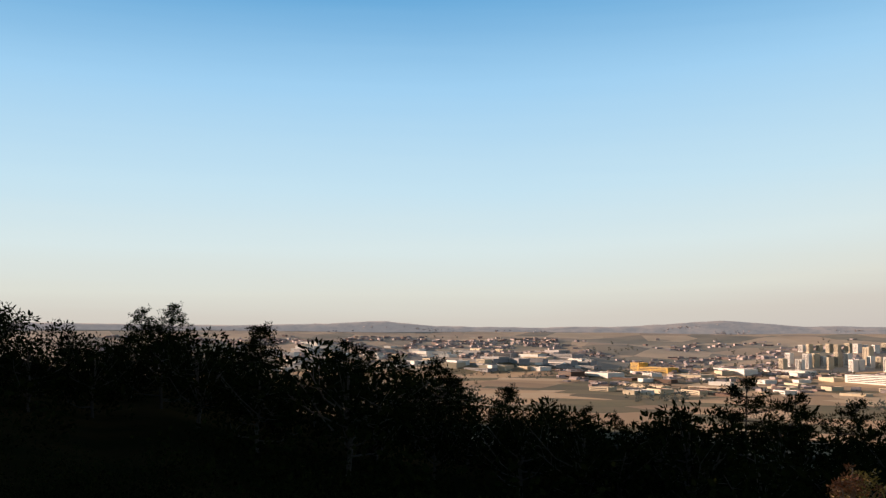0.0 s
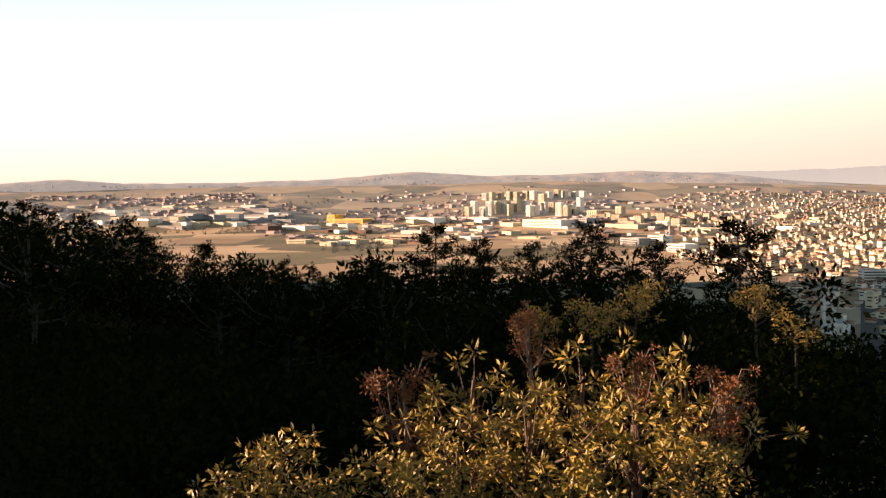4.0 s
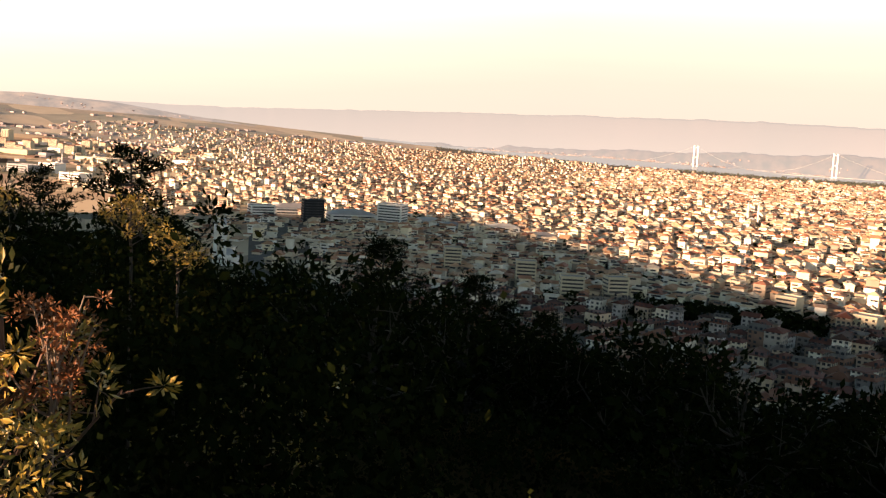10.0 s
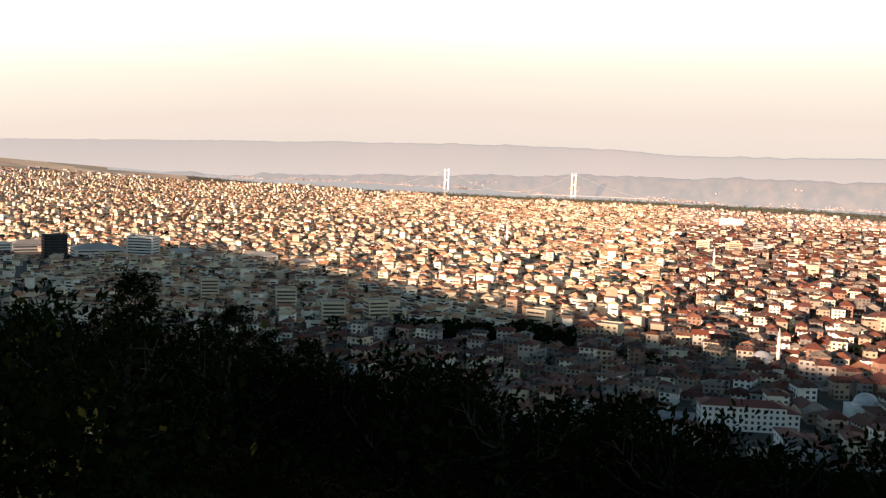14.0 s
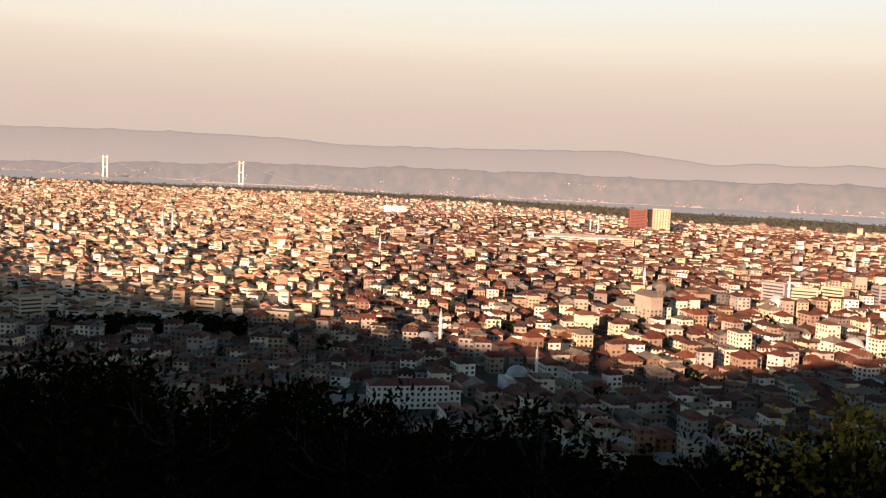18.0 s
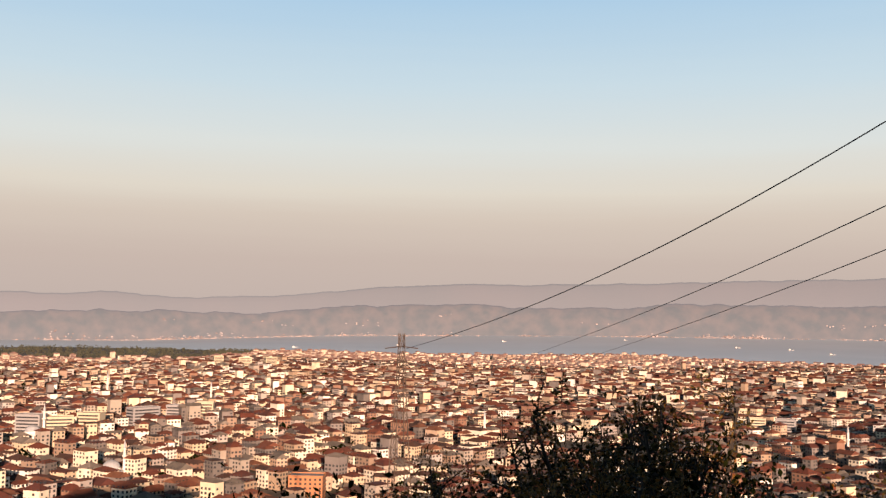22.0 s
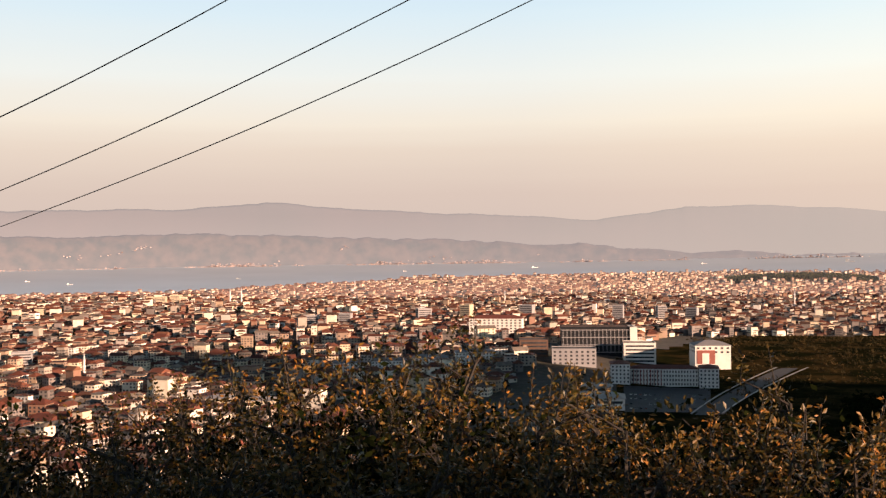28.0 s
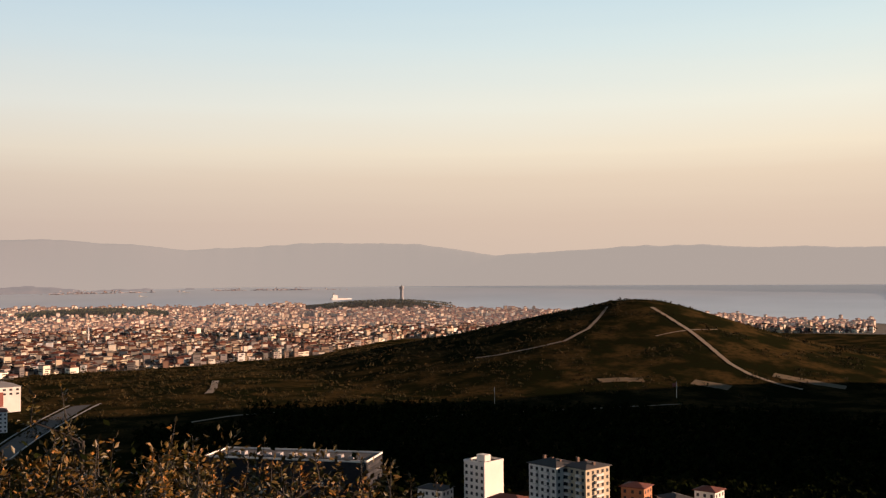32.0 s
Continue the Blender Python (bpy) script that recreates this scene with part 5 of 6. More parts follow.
for k, off in enumerate((-0.15, 1.55)):
    strip = [((187.2 + i * 0.42 + off * (1 - i * 0.004), 770 + i * 26), (187.32 + i * 0.42 + off * (1 - i * 0.004), 770 + i * 26)) for i in range(12)]
    sheet_over("kerb_wall", strip, "pale_roof", "pale concrete wall along the road", "wall", 1.2)


def car(az, r, turn, mat):
    p = bearing(az, r)
    root = new("car")
    root.matrix_world = pose(p.x, p.y, height_at(p.x, p.y) + 0.36, 0, 0, turn)
    box_part("body", -0.88, 0.88, -2.1, 2.1, 0.25, 0.85, mat, root)
    bm = bmesh.new()
    box(bm, -0.8, 0.8, -1.2, 1.4, 0.86, 1.42)
    for vtx in bm.verts:
        if vtx.co.z > 1.2:
            vtx.co.x *= 0.82
            vtx.co.y *= 0.72
    part("cabin", bm, "pane", root)
    for x in (-0.8, 0.8):
        for y in (-1.3, 1.3):
            bm = bmesh.new()
            bmesh.ops.create_cone(bm, cap_ends=True, segments=10, radius1=0.32, radius2=0.32, depth=0.2, matrix=pose(x, y, 0.32, 0, 90, 0))
            part("wheel", bm, "wire", root)
    return tagged(root, "small parked car on the asphalt", "car", "parked cars")


cars = [car(185.0, 800, 20, m) for m in ("white_wall", "grey_wall", "dark_wall", "brick_red")]
n = 0
for row_r in (795, 815, 842, 862):
    for az in np.arange(183.8, 187.4, 0.27):
        if rnd.random() < 0.28:
            continue
        p = bearing(az, row_r + rnd.uniform(-1, 1))
        m = pose(p.x, p.y, height_at(p.x, p.y) + 0.36, 0, 0, -az + rnd.choice((0, 180)) + rnd.uniform(-3, 3))
        if n < len(cars):
            cars[n].matrix_world = m
        else:
            copy_thing(rnd.choice(cars), m)
        n += 1

# houses and blocks in the valley below the cone
block("dark_office", 203.8, 500, 84, 26, 5, "dark_wall", "dark office block with a pale roof edge", "office", -22, fh=3.8, strips=True, roof_mat="dark_roof", edge="white_wall", sink=12, faces="right")
office = scene.objects["dark_office"]
for k in range(11):
    x = -32 + k * 6.2 + rnd.uniform(-1, 1)
    box_part("roof_unit", x, x + rnd.uniform(1.5, 3.5), -6, -2, 19.8, 20.5 + rnd.uniform(0.4, 1.2), "grey_wall", office)
block("white_tower", 214.7, 452, 12.5, 13, 8, "white_wall", "narrow white apartment tower with a dark roof", "apartment block", -42, bay=3.0, roof_mat="dark_roof", sink=10, stair=True, faces="front left")
block("white_apartments", 218.7, 400, 14.6, 13, 8, "white_wall", "white apartment block with sunlit gable and dark roof", "apartment block", -42, bay=2.8, fh=2.65, roof="hip", roof_mat="dark_roof", sink=30, z=33)
block("white_apartments", 220.6, 396, 11.6, 14, 8, "cream_wall", "cream apartment block with lit balconies beside a white one", "apartment block", -42, bay=2.8, fh=2.65, roof="hip", roof_mat="dark_roof", sink=30, z=33)
for az, r, w, fl, wall, mat in ((210.0, 440, 11, 3, "white_wall", "red_roof"), (211.9, 452, 13, 4, "white_wall", "dark_roof"), (212.6, 425, 11, 3, "cream_wall", "red_roof"), (216.2, 425, 15, 5, "orange_wall", "red_roof"), (208.2, 425, 10, 3, "cream_wall", "red_roof"), (206.3, 430, 11, 3, "cream_wall", "red_roof"),
                                (223.4, 460, 11, 4, "orange_wall", "red_roof"), (225.5, 455, 12, 3, "white_wall", "dark_roof"), (227.4, 470, 10, 3, "white_wall", "red_roof"), (204.2, 420, 12, 3, "white_wall", "red_roof"), (222.6, 430, 12, 2, "brick_red", "red_roof"), (224.6, 425, 11, 2, "cream_wall", "red_roof"), (229.5, 450, 12, 3, "white_wall", "grey_roof"), (218.2, 420, 12, 3, "cream_wall", "red_roof"), (214.3, 415, 12, 2, "white_wall", "red_roof")):
    block("village_house", az, r, w, 10, fl, wall, "valley house with a hipped roof and one sunlit side", "house", -35 + rnd.uniform(-15, 15), bay=2.8, roof="hip", roof_mat=mat, sink=8, group="houses in the valley")

for az, r, w, fl, wall, mat in ((207.3, 405, 10, 3, "cream_wall", "red_roof"), (209.4, 400, 11, 3, "white_wall", "red_roof"), (211.0, 408, 9, 4, "cream_wall", "red_roof"), (213.2, 398, 10, 3, "cream_wall", "dark_roof"), (216.9, 392, 11, 3, "white_wall", "red_roof"), (222.9, 398, 12, 3, "white_wall", "red_roof"),
                                (225.0, 392, 10, 3, "brick_red", "red_roof"), (226.8, 402, 11, 2, "cream_wall", "red_roof"), (228.8, 410, 12, 3, "white_wall", "red_roof"), (205.2, 398, 10, 3, "white_wall", "red_roof"), (231.0, 420, 12, 3, "cream_wall", "red_roof")):
    block("village_house", az, r, w, 10, fl, wall, "valley house with a hipped roof and one sunlit side", "house", -35 + rnd.uniform(-15, 15), bay=2.8, roof="hip", roof_mat=mat, sink=8, group="houses in the valley")
# balconies, stair heads and tanks on the tall blocks of the valley
for root in [o for o in scene.objects if o.name.startswith("white_apartments")]:
    for fl in range(1, 8):
        for x in (-3.2, 2.8):
            box_part("balcony", x - 1.3, x + 1.3, -8.4 if root.name != "white_apartments" else -7.9, -7.05 if root.name != "white_apartments" else -6.55, fl * 2.65 + 0.02, fl * 2.65 + 0.95, "white_wall", root)
        box_part("balcony", 7.35 if root.name == "white_apartments" else 5.85, 8.5 if root.name == "white_apartments" else 7.0, -2.0, 2.2, fl * 2.65 + 0.02, fl * 2.65 + 0.95, "white_wall", root)
    for k in range(3):
        x = -4.5 + 4.2 * k
        box_part("chimney", x - 0.5, x + 0.5, -0.8, 0.4, 21.5, 24.6 - 0.4 * k, "brown_wall", root)

# tracks on the cone and dry clearings
TRACK = "pale dirt track climbing the scrub-covered cone"
strip_along("track", [(221.9, -1.75), (221.4, -2.4), (220.8, -3.0), (219.5, -3.7), (217.6, -4.15), (215.6, -4.5), (214.3, -4.7)], 4.5, "track", TRACK, "track")
strip_along("track", [(224.4, -1.8), (225.2, -2.3), (226.3, -3.0), (227.4, -3.9), (228.6, -4.9), (229.7, -5.5), (231.2, -6.0), (232.4, -6.25)], 6, "track", TRACK, "track")
strip_along("track", [(224.6, -3.42), (226.3, -3.1), (228.0, -3.05)], 2.5, "track", TRACK, "track")
strip_along("track", [(198.0, -8.0), (200.7, -7.7), (203.9, -7.55)], 5, "track", "pale path through the dark scrub", "track")
strip_along("track", [(199.5, -5.7), (199.4, -6.1), (199.1, -6.4)], 8, "track", "pale path through the dark scrub", "track")
strip_along("track", [(210.5, -8.1), (214.9, -7.85), (216.2, -7.76), (226, -7.2)], 4, "track", "pale path along the forest edge", "track")
for pts, wd in (([(221.4, -5.95), (222.6, -5.9), (223.9, -5.92)], 16), ([(226.6, -6.0), (227.6, -6.15), (228.6, -6.3)], 22), ([(230.9, -5.5), (232.5, -5.8), (234.6, -6.1)], 20)):
    strip_along("clearing", pts, wd, "dry_grass", "sunlit clearing of dry grass at the foot of the cone", "clearing", lift=0.5)
for az, el in ((215.4, -6.9), (225.7, -6.5)):
    p = bearing(az, ground_hit(az, el - 0.4, 700))
    root = new("flagpole")
    root.location = (p.x, p.y, height_at(p.x, p.y))
    bm = bmesh.new()
    lathe(bm, [(0.25, -1), (0.15, 17)], 8)
    part("pole", bm, "white_wall", root)
    if az > 220:
        bm = bmesh.new()
        for k in range(5):
            box(bm, 0.2 + k * 1.1, 1.3 + k * 1.1, -0.05 + 0.3 * math.sin(k), 0.05 + 0.3 * math.sin(k), 12.5 - 0.25 * k, 16.6 - 0.25 * k)
        part("flag", bm, "brick_red", root, "red flag hanging in folds")
    tagged(root, "white flagpole on the scrub slope", "flagpole")

# single houses of the nearest streets
wall_kinds = ["white_wall", "cream_wall", "white_wall", "grey_wall", "orange_wall", "cream_wall"]
for i in SINGLE:
    root = new("town_house")
    root.matrix_world = pose(HX[i], HY[i], HZ[i], 0, 0, math.degrees(HT[i]))
    w, d, h = HW[i] / 2, HD[i] / 2, HH[i]
    kind = rnd.choice(wall_kinds)
    box_part("wall", -w, w, -d, d, -6, h, kind, root)
    bm = bmesh.new()
    rm = "red_roof" if rnd.random() < 0.75 else rnd.choice(("dark_roof", "grey_roof", "pale_roof"))
    if w >= d:
        hip(bm, w, d, h + 0.02, 0.3 * d)
    else:
        hip(bm, d, w, h + 0.02, 0.3 * w)
        bmesh.ops.rotate(bm, verts=bm.verts, matrix=Matrix.Rotation(math.pi / 2, 3, "Z"))
    part("roof", bm, rm, root)
    if rnd.random() < 0.6:
        box_part("chimney", w * 0.3, w * 0.3 + 0.7, d * 0.2, d * 0.2 + 0.7, h, h + 0.3 * min(w, d) + 1.3, "brick_red", root)
    to_eye = Matrix.Rotation(-HT[i], 2) @ Vector((-HX[i], -HY[i]))
    sides = [(0, -d, 0, 2 * w) if to_eye.y < 0 else (0, d, 180, 2 * w), (w, 0, 90, 2 * d) if to_eye.x > 0 else (-w, 0, -90, 2 * d)]
    for sx, sy, a, length in sides:
        cols = max(2, int(length / 4.2))
        for fl in range(min(int(FL[i]), 4)):
            for k in range(cols):
                u = (k + 0.5 - cols / 2) * length / cols
                window(root, sx + u * math.cos(radians(a)), sy + u * math.sin(radians(a)), fl * 3 + 1.0, 1.3, 1.5, a)
    tagged(root, "plastered house under a tiled roof in the shaded quarter", "house", "houses of the nearest streets")

# ---------------------------------------------------------------- industrial plain
def plain_r(az, el):
    return ground_hit(az, el, 900)


SHED = "long flat industrial shed with a pale roof"
for az, el, w, d, h, wall, mat in ((17.6, -2.05, 130, 50, 3, "yellow_wall", "pale_roof"), (16.6, -1.95, 40, 40, 5, "yellow_wall", "yellow_wall"), (14.6, -2.3, 110, 60, 2, "white_wall", "pale_roof"), (12.8, -2.35, 60, 50, 3, "brown_wall", "grey_roof"), (19.4, -2.35, 120, 70, 2, "cream_wall", "grey_roof"),
                                   (21.8, -2.0, 150, 50, 2, "white_wall", "pale_roof"), (24.6, -2.05, 160, 50, 2, "white_wall", "pale_roof"), (28.9, -2.45, 150, 60, 4, "white_wall", "pale_roof"), (31.0, -2.4, 60, 60, 4, "grey_wall", "grey_roof"), (23.2, -2.6, 70, 40, 2, "white_wall", "grey_roof"), (33.4, -2.6, 110, 60, 2, "cream_wall", "pale_roof"),
                                   (35.2, -3.6, 40, 30, 4, "white_wall", "pale_roof"), (36.4, -4.0, 50, 30, 3, "white_wall", "pale_roof"), (33.8, -3.6, 60, 30, 3, "grey_wall", "pale_roof"), (37.5, -2.9, 120, 40, 2, "cream_wall", "pale_roof"), (10.8, -2.0, 80, 50, 2, "white_wall", "pale_roof"), (20.6, -3.0, 140, 26, 1, "cream_wall", "pale_roof"), (17.0, -2.9, 150, 26, 1, "cream_wall", "track")):
    block("factory_shed", az, plain_r(az, el), w, d, h, wall, SHED, "factory", -46 + rnd.uniform(-12, 12), fh=4.5, strips=True, faces="front" if h > 2 else "", roof_mat=mat, group="industrial sheds", sink=10)
for k in range(120):
    az = rnd.uniform(-12, 14)
    el = rnd.uniform(-2.2, -0.55) if az < 4 else rnd.uniform(-2.0, -0.9)
    block("factory_shed", az, plain_r(az, el), rnd.uniform(30, 110), rnd.uniform(24, 60), rnd.choice((1, 2, 2, 3)), rnd.choice(("white_wall", "white_wall", "cream_wall", "grey_wall", "grey_wall")), SHED, "factory", -46 + rnd.uniform(-18, 18), fh=4.5, strips=True, roof_mat=rnd.choice(("pale_roof", "grey_roof", "grey_roof", "dark_roof")), group="industrial sheds", sink=12, faces="front" if k % 3 == 0 else "")
for k in range(60):
    az = rnd.uniform(14, 44)
    el = rnd.uniform(-3.4, -1.9)
    block("factory_shed", az, plain_r(az, el), rnd.uniform(24, 80), rnd.uniform(20, 40), rnd.choice((1, 2, 2)), rnd.choice(("white_wall", "cream_wall", "cream_wall", "brown_wall")), SHED, "factory", -46 + rnd.uniform(-18, 18), fh=4.0, strips=True, roof_mat=rnd.choice(("pale_roof", "red_roof", "pale_roof")), group="industrial sheds", sink=12, faces="front" if k % 3 == 0 else "")
TOWER = "pale high-rise apartment tower in evening sun"
for k in range(17):
    az = 24.3 + k * 0.40 + rnd.uniform(-0.1, 0.1)
    block("high_rise", az, plain_r(az, -1.86 + rnd.uniform(-0.12, 0.25)), rnd.uniform(17, 23), 20, rnd.choice((11, 12, 14, 15)), rnd.choice(("cream_wall", "white_wall")), TOWER, "high-rise", -42 + rnd.uniform(-14, 14), fh=3.0, strips="tall", group="high-rise estate", sink=10, faces="front left")
for k in range(13):
    az = 25.2 + k * 0.47 + rnd.uniform(-0.1, 0.1)
    block("high_rise", az, plain_r(az, -0.86 + rnd.uniform(-0.05, 0.05)), rnd.uniform(17, 26), 20, rnd.choice((8, 9, 10)), rnd.choice(("cream_wall", "white_wall")), TOWER, "high-rise", -42 + rnd.uniform(-14, 14), fh=3.0, strips="tall", group="high-rise estate", sink=10, faces="front left")
for az, el, w, fl in ((28.6, -1.5, 26, 18), (30.2, -1.9, 50, 8), (31.5, -2.0, 40, 7), (33.0, -1.95, 24, 10)):
    block("high_rise", az, plain_r(az, el), w, 22, fl, "cream_wall", TOWER, "high-rise", -42, strips="tall", group="high-rise estate", sink=10, faces="front left")
for k in range(20):
    az = 31.5 + k * 0.42
    block("estate_block", az, plain_r(az, -2.3 + 0.25 * math.sin(k)), rnd.uniform(18, 30), 14, rnd.choice((5, 6, 7)), "cream_wall", "cream estate block on the plain", "apartment block", -38 + rnd.uniform(-14, 14), strips=True, roof="hip", roof_mat="red_roof", group="estate blocks", sink=10, faces="front left")

# low houses scattered over the plain, and settlements on the far hills and shore
def small_boxes(name, spots, label, mat="stucco"):
    V, F = [], []
    for x, y, z, w, d, h, a in spots:
        c, s = math.cos(a), math.sin(a)
        k = len(V)
        for zz in (z - 2.5, z + h):
            for lx, ly in ((-w, -d), (w, -d), (w, d), (-w, d)):
                V.append((x + lx * c - ly * s, y + lx * s + ly * c, zz))
        F += [(k, k + 1, k + 5, k + 4), (k + 1, k + 2, k + 6, k + 5), (k + 2, k + 3, k + 7, k + 6), (k + 3, k, k + 4, k + 7), (k + 4, k + 5, k + 6, k + 7)]
    return tagged(quick_mesh(name, np.array(V), np.array(F), np.zeros(len(F)), [mat]), label, "houses", kind="stuff")


spots = []
for k in range(5200):
    az = rnd.uniform(-14, 58)
    el = rnd.triangular(-3.2, -0.1, -1.4) if az > 12 else rnd.triangular(-1.8, 0.0, -0.6)
    r = 2600 + 2100 * (el + 2.862) / (float(sight_end(az)) + 2.862)
    p = bearing(az, r)
    if r < 1500 or r > 4500 or noise.noise(Vector((p.x / 240, p.y / 240, 1))) < 0.02:
        continue
    spots.append((p.x, p.y, height_at(p.x, p.y), rnd.uniform(6, 16), rnd.uniform(5, 10), rnd.uniform(3, 8), rnd.uniform(0, 3)))
small_boxes("plain_houses", spots, "scattered pale houses on the plain", "far_plaster")
spots = []
for k in range(15000):
    a = rnd.uniform(58, 207)
    crowd = noise.noise(Vector((a * 0.22, 4, 0))) + 0.5 * noise.noise(Vector((a * 1.1, 2, 0)))
    if crowd < rnd.uniform(-0.25, 0.75):
        continue
    up = rnd.expovariate(0.9) * (1 + 9 * max(0.0, crowd))
    q = bearing(a, rnd.uniform(4676, 4698))
    spots.append((q.x, q.y, height_at(q.x, q.y) + 1.2 + min(up, 16), rnd.uniform(0.8, 3.4), rnd.uniform(1.5, 3), rnd.uniform(0.7, 1.8), radians(-a) + rnd.uniform(-0.5, 0.5)))
for line, azs, count, lo, hi in ((SHORE, SHORE_AZ, 3600, 62, 205), (INLAND, INLAND_AZ, 4200, -15, 60)):
    for k in range(count):
        i = rnd.randrange(len(azs))
        a = float(azs[i])
        s = rnd.uniform(0.6, 3.4) if line is SHORE else rnd.uniform(1.0, 4.2)
        if not lo < a < hi or noise.noise(Vector((a * 0.35, s * 1.1, 7))) < (0.36 if line is SHORE else 0.16):
            continue
        q = Vector(line[i][int(s)]).lerp(Vector(line[i][int(s) + 1]), s % 1) + Vector((rnd.uniform(-8, 8), rnd.uniform(-8, 8), 0))
        q *= 0.9985
        spots.append((q.x, q.y, q.z, rnd.uniform(1.2, 4.2), rnd.uniform(1.5, 3), rnd.uniform(0.8, 2.0), radians(-a) + rnd.uniform(-0.5, 0.5)))
small_boxes("coast_settlements", spots, "white specks of settlements on the far shore and hills", "far_plaster")

# ---------------------------------------------------------------- woods in and behind the town
def wood_places(count, az0, az1, r0, r1, scale):
    out = []
    for k in range(count):
        az, r = rnd.uniform(az0, az1), rnd.uniform(r0, r1)
        p = bearing(az, r)
        out.append((p.x, p.y, height_at(p.x, p.y) - 0.5, rnd.uniform(0.7, 1.25) * scale, rnd.uniform(0, 6.28)))
    return out


near_woods = wood_places(260, 67.8, 78.6, 712, 778, 1.0)
places = []
for k in range(4200):
    az = rnd.uniform(70, 121)
    deep = float(spread(az, [70, 80, 100, 118, 121], [220, 520, 1000, 800, 100]))
    r = float(coast_radius(az)) - rnd.uniform(8, deep)
    p = bearing(az, r)
    if noise.noise(Vector((p.x / 170, p.y / 170, 21))) > -0.22:
        places.append((p.x, p.y, height_at(p.x, p.y) - 0.5, rnd.uniform(0.9, 1.6), rnd.uniform(0, 6.28)))
for k in range(200):
    az = rnd.uniform(56, 70)
    p = bearing(az, float(coast_radius(az)) - rnd.uniform(5, 80))
    places.append((p.x, p.y, height_at(p.x, p.y) - 0.5, rnd.uniform(0.8, 1.3), rnd.uniform(0, 6.28)))
places += wood_places(1300, 188.9, 197.0, 3250, 3590, 0.8)
places += wood_places(1100, 205.3, 213, 3590, 3860, 0.6)
far_woods, places = places, near_woods
for k in range(6500):
    i = rnd.randrange(NH)
    a = rnd.uniform(0, 6.28)
    x, y = HX[i] + 12 * math.cos(a), HY[i] + 12 * math.sin(a)
    places.append((x, y, float(HZ[i]) - 0.5, rnd.uniform(0.6, 1.35), a))
for k in range(4200):
    az, r = rnd.uniform(-14, 50), rnd.uniform(1700, 4500)
    p = bearing(az, r)
    if noise.noise(Vector((p.x / 300, p.y / 300, 11))) > 0.16:
        far_woods.append((p.x, p.y, height_at(p.x, p.y) - 0.5, rnd.uniform(0.8, 1.8), rnd.uniform(0, 6.28)))
replicate("town_trees", leaf_dome(15, 3.6, 8.5, 4.4, 15), places, "leaf_dark", "dark trees between the houses", "trees")
replicate("far_woods", leaf_dome(15, 3.4, 5.5, 5.0, 16), far_woods, "hazed_leaf", "hazy dark woods along the shore and the fields", "trees")
places, belt = [], []
for k in range(24000):
    az, r = rnd.uniform(187, 238), 560 + 1400 * math.sqrt(rnd.random())
    p = bearing(az, r)
    if r < 960 and az > 196 or noise.noise(Vector((p.x / 70, p.y / 70, 2))) < -0.25 + 0.35 * (az > 221):
        continue
    places.append((p.x, p.y, height_at(p.x, p.y) - 0.4, rnd.uniform(0.25, 0.55) * (1.7 if rnd.random() < 0.12 else 1), rnd.uniform(0, 6.28)))
for k in range(4300):
    az, r = rnd.uniform(195, 240), rnd.uniform(478, 965)
    if az < 206 and r < 560 or az < 201 and r > 840:
        continue
    p = bearing(az, r)
    belt.append((p.x, p.y, height_at(p.x, p.y) - 0.4, rnd.uniform(0.55, 1.0), rnd.uniform(0, 6.28)))
replicate("cone_scrub", leaf_dome(9, 3.8, 6.0, 3.5, 17), places, "leaf_hill", "brown-green scrub on the cone and its foot", "scrub")
replicate("conifer_belt", leaf_dome(16, 1.9, 11.0, 4.0, 18), belt, "leaf_dark", "dense belt of dark conifers below the cone", "conifers")

# ---------------------------------------------------------------- bridge, ships, harbour tower
def bridge():
    root = new("suspension_bridge")
    A, B = bearing(70.9, 4600), bearing(78.2, 4600)
    along = (B - A).normalized()
    za, zd, zt = EYE_Z - 4600 * math.tan(radians(2.2)), EYE_Z - 4600 * math.tan(radians(1.42)), EYE_Z - 4600 * math.tan(radians(0.15))
    for c in (A, B):
        for s in (-1, 1):
            bm = bmesh.new()
            q = c + along * s * 8.5
            box(bm, q.x - 2.9, q.x + 2.9, q.y - 2.9, q.y + 2.9, za, zt)
            part("tower_leg", bm, "white_wall", root)
        bm = bmesh.new()
        for z in (zd, (zd + zt) / 2, zt - 8):
            tube(bm, [c - along * 8 + Vector((0, 0, z)), c + Vector((0, 0, z)), c + along * 8 + Vector((0, 0, z))], 2.5, 2.5, 5)
        part("cross_beam", bm, "white_wall", root)
    bm = bmesh.new()
    P0, P1 = A - along * 330, B + along * 330
    tube(bm, [P0.lerp(P1, k / 12) + Vector((0, 0, zd)) for k in range(13)], 1.3, 1.3, 5)
    part("deck", bm, "pale_roof", root)
    for k, (p, q, za2, zb2, sag) in enumerate(((A, B, zt, zt, zt - zd - 8), (P0, A, zd, zt, 12), (B, P1, zt, zd, 12))):
        bm = bmesh.new()
        tube(bm, [p.lerp(q, i / 20) + Vector((0, 0, za2 + (zb2 - za2) * i / 20 - sag * 4 * (i / 20) * (1 - i / 20))) for i in range(21)], 0.35, 0.35, 4)
        part("main_cable", bm, "pale_roof", root)
    tagged(root, "pale suspension bridge with two tall towers over the strait", "bridge")


bridge()


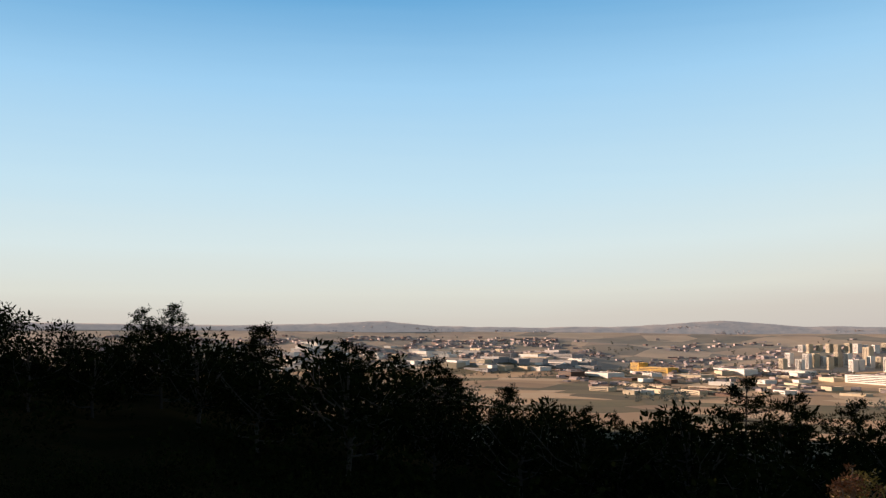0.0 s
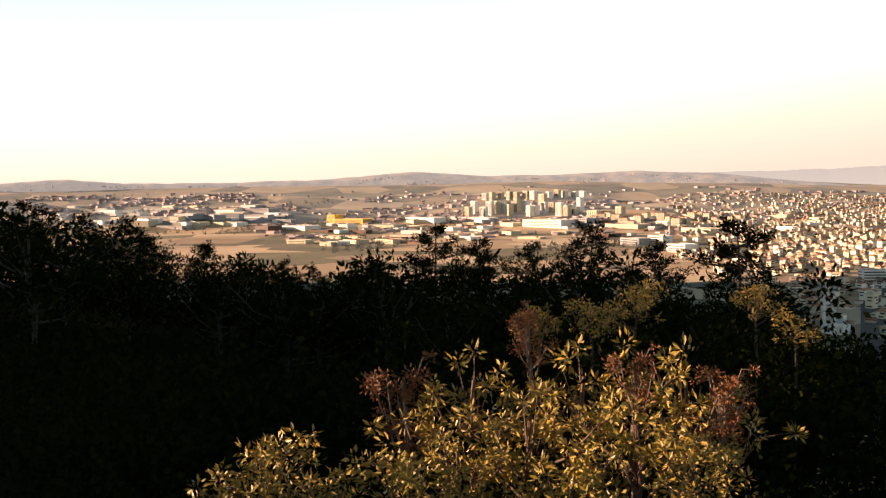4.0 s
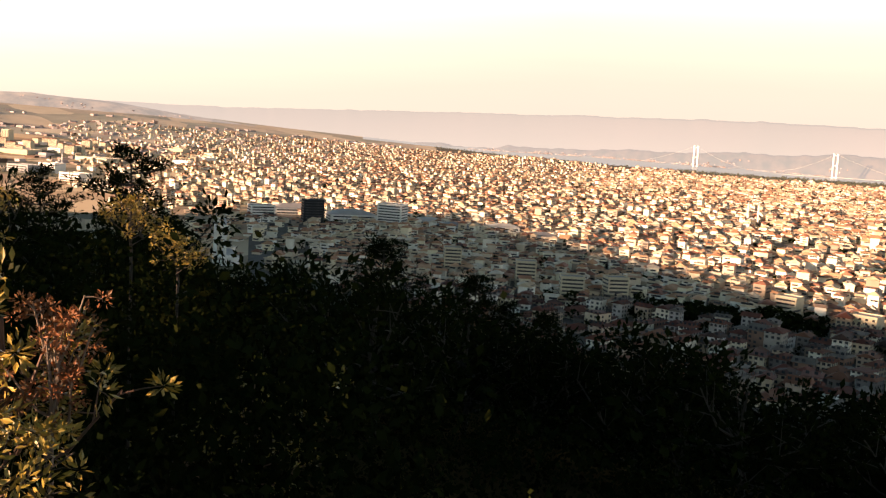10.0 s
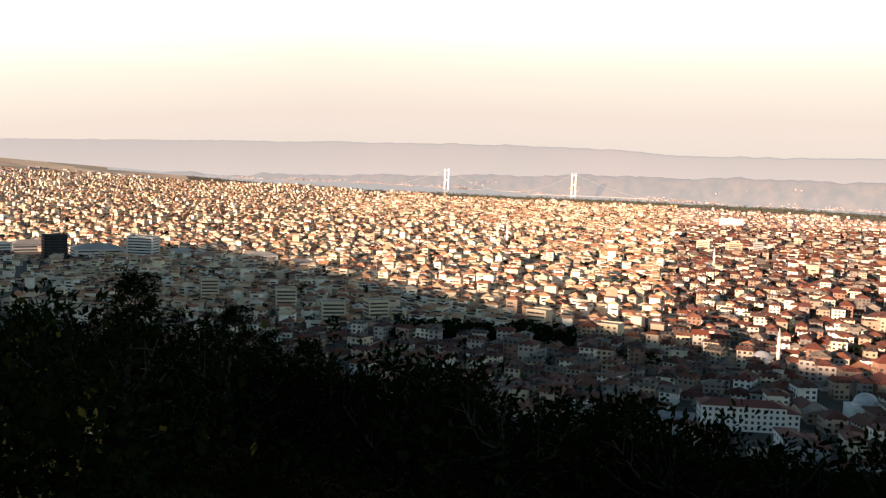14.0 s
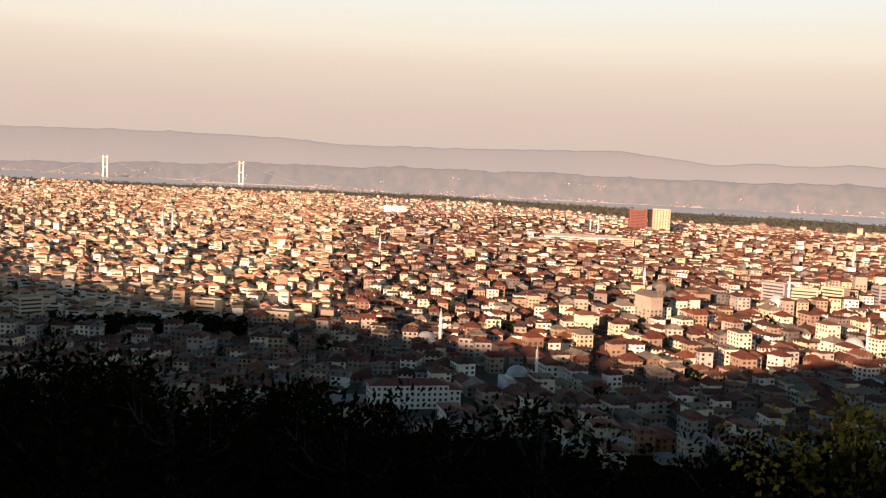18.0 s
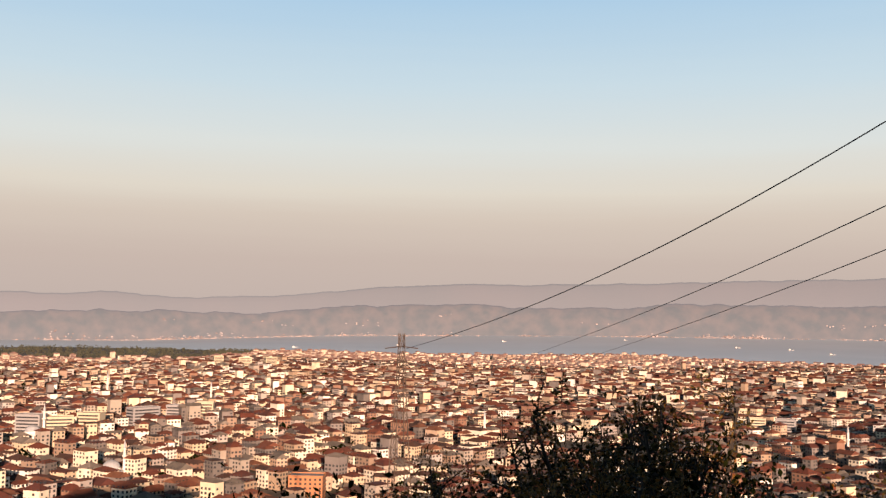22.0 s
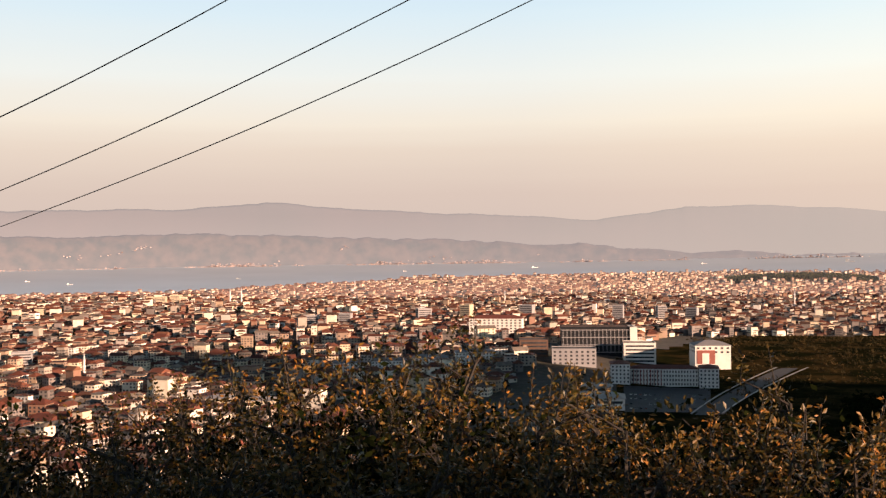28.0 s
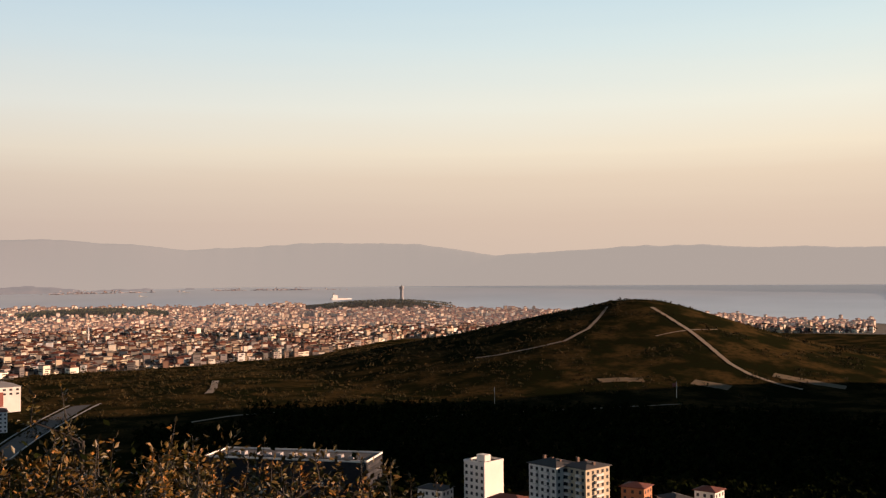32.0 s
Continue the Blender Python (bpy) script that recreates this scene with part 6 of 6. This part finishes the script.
def ship(az, el, length, mat="white_wall"):
    r = 2600 + 2100 * (el + 2.862) / (float(sight_end(az)) + 2.862)
    p = bearing(az, min(r, 4640))
    root = new("ship")
    root.matrix_world = pose(p.x, p.y, height_at(p.x, p.y) + 1.2, 0, 0, -az + rnd.uniform(-25, 25))
    L = length / 2
    bm = bmesh.new()
    box(bm, -L, L, -L * 0.16, L * 0.16, -0.5, L * 0.13)
    for v in bm.verts:
        if abs(v.co.x) > L * 0.9 and v.co.z < 0:
            v.co.x *= 0.86
    part("hull", bm, mat, root)
    box_part("superstructure", -L * 0.8, -L * 0.35, -L * 0.12, L * 0.12, L * 0.131, L * 0.42, "white_wall", root)
    box_part("funnel", -L * 0.72, -L * 0.62, -L * 0.05, L * 0.05, L * 0.421, L * 0.58, "grey_wall", root)
    tagged(root, "pale cargo ship lying in the bay", "ship", "ships in the bay")


for az, el, ln in ((206.6, -1.2, 95), (195.6, -0.92, 40), (197.9, -0.7, 40), (152.5, -1.75, 22), (150.4, -1.55, 20), (147.6, -1.5, 20), (141.5, -1.2, 18), (134.6, -1.4, 20), (122.6, -1.9, 24), (188.0, -1.0, 24), (161.5, -1.6, 18), (171.0, -1.3, 18), (178.5, -1.15, 30), (128.5, -1.7, 16)):
    ship(az, el, ln)
p = bearing(210.1, 3800)
root = new("harbour_tower")
root.location = (p.x, p.y, height_at(p.x, p.y))
bm = bmesh.new()
lathe(bm, [(8, -4), (6.5, 10), (6, 40), (9, 44), (9, 52), (3, 53), (2.5, 58)], 12)
part("shaft", bm, "grey_wall", root)
tagged(root, "grey harbour control tower on a low headland", "tower")

# ---------------------------------------------------------------- pylon and power lines
p = bearing(128.1, 240)
zb = height_at(p.x, p.y)
zt = EYE_Z - 240 * math.tan(radians(1.1))
pyl = new("pylon")
pyl.matrix_world = pose(p.x, p.y, zb, 0, 0, -128.1 + 20)
H = zt - zb


def half_width(s):
    return 2.6 * (1 - s) ** 1.3 + 0.55


for sx in (-1, 1):
    for sy in (-1, 1):
        bm = bmesh.new()
        tube(bm, [Vector((sx * half_width(k / 8), sy * half_width(k / 8), H * k / 8 - (1 if k == 0 else 0))) for k in range(9)], 0.13, 0.09, 4)
        part("leg", bm, "steel", pyl)
for k in range(13):
    a, b = k / 13, (k + 1) / 13
    wa, wb = half_width(a), half_width(b)
    bm = bmesh.new()
    for c0, c1 in (((-1, -1), (1, -1)), ((1, -1), (1, 1)), ((1, 1), (-1, 1)), ((-1, 1), (-1, -1))):
        tube(bm, [Vector((c0[0] * wa, c0[1] * wa, H * a)), Vector((c1[0] * wb, c1[1] * wb, H * b))], 0.06, 0.06, 3)
        tube(bm, [Vector((c1[0] * wa, c1[1] * wa, H * a)), Vector((c0[0] * wb, c0[1] * wb, H * b))], 0.06, 0.06, 3)
    part("brace", bm, "steel", pyl)
for z, ln in ((0.93, 4.2), (0.86, 3.6), (0.79, 4.2)):
    bm = bmesh.new()
    tube(bm, [Vector((-ln, 0, H * z)), Vector((0, 0, H * z + 0.5)), Vector((ln, 0, H * z))], 0.12, 0.12, 4)
    part("cross_arm", bm, "steel", pyl)
tagged(pyl, "rust-brown steel lattice pylon on the slope", "pylon")


def cable(near_r, far_r, az0, az1, azs, els):
    """A cable over the plan line from (az0, near_r) to (az1, far_r), hung through the given elevations."""
    a, b = bearing(az0, near_r), bearing(az1, far_r)
    d = b - a
    eye = eye_at(1.0)
    pts = []
    for k in range(61):
        az = az0 + (az1 - az0) * (k / 60)
        u = bearing(az, 1.0)
        q = (a.x * d.y - a.y * d.x) / (u.x * d.y - u.y * d.x)
        pts.append(eye + bearing(az, q, q * math.tan(radians(smooth(az, azs, els)))))
    bm = bmesh.new()
    tube(bm, pts, 0.012, 0.062, 5)
    ob = part("power_line", bm, "wire", None)
    tagged(ob, "thin black power line slung down towards the town", "cable", "power lines")


def smooth(x, xs, ys):
    """A quadratic fitted through the given heights, so that the cable hangs in one even curve."""
    return float(np.polyval(np.polyfit(np.array(xs) - 150.0, ys, 3), x - 150.0))


cable(34, 238, 178, 129.0, [129.2, 137.4, 143.6, 147.0, 156.8, 160.8, 165.3, 178], [-1.75, 1.12, 4.1, 6.2, 11.7, 13.6, 16.3, 22.5])
cable(34, 420, 190, 136.5, [136.7, 147.1, 156.9, 160.2, 166.2, 171.9, 174.1, 190], [-1.94, 2.45, 7.1, 8.5, 11.6, 14.6, 15.3, 22.0])
cable(36, 420, 196, 140.0, [140.3, 150.4, 160.1, 169.1, 174.0, 180.9, 196], [-1.92, 2.02, 5.95, 9.9, 11.9, 15.2, 21.0])
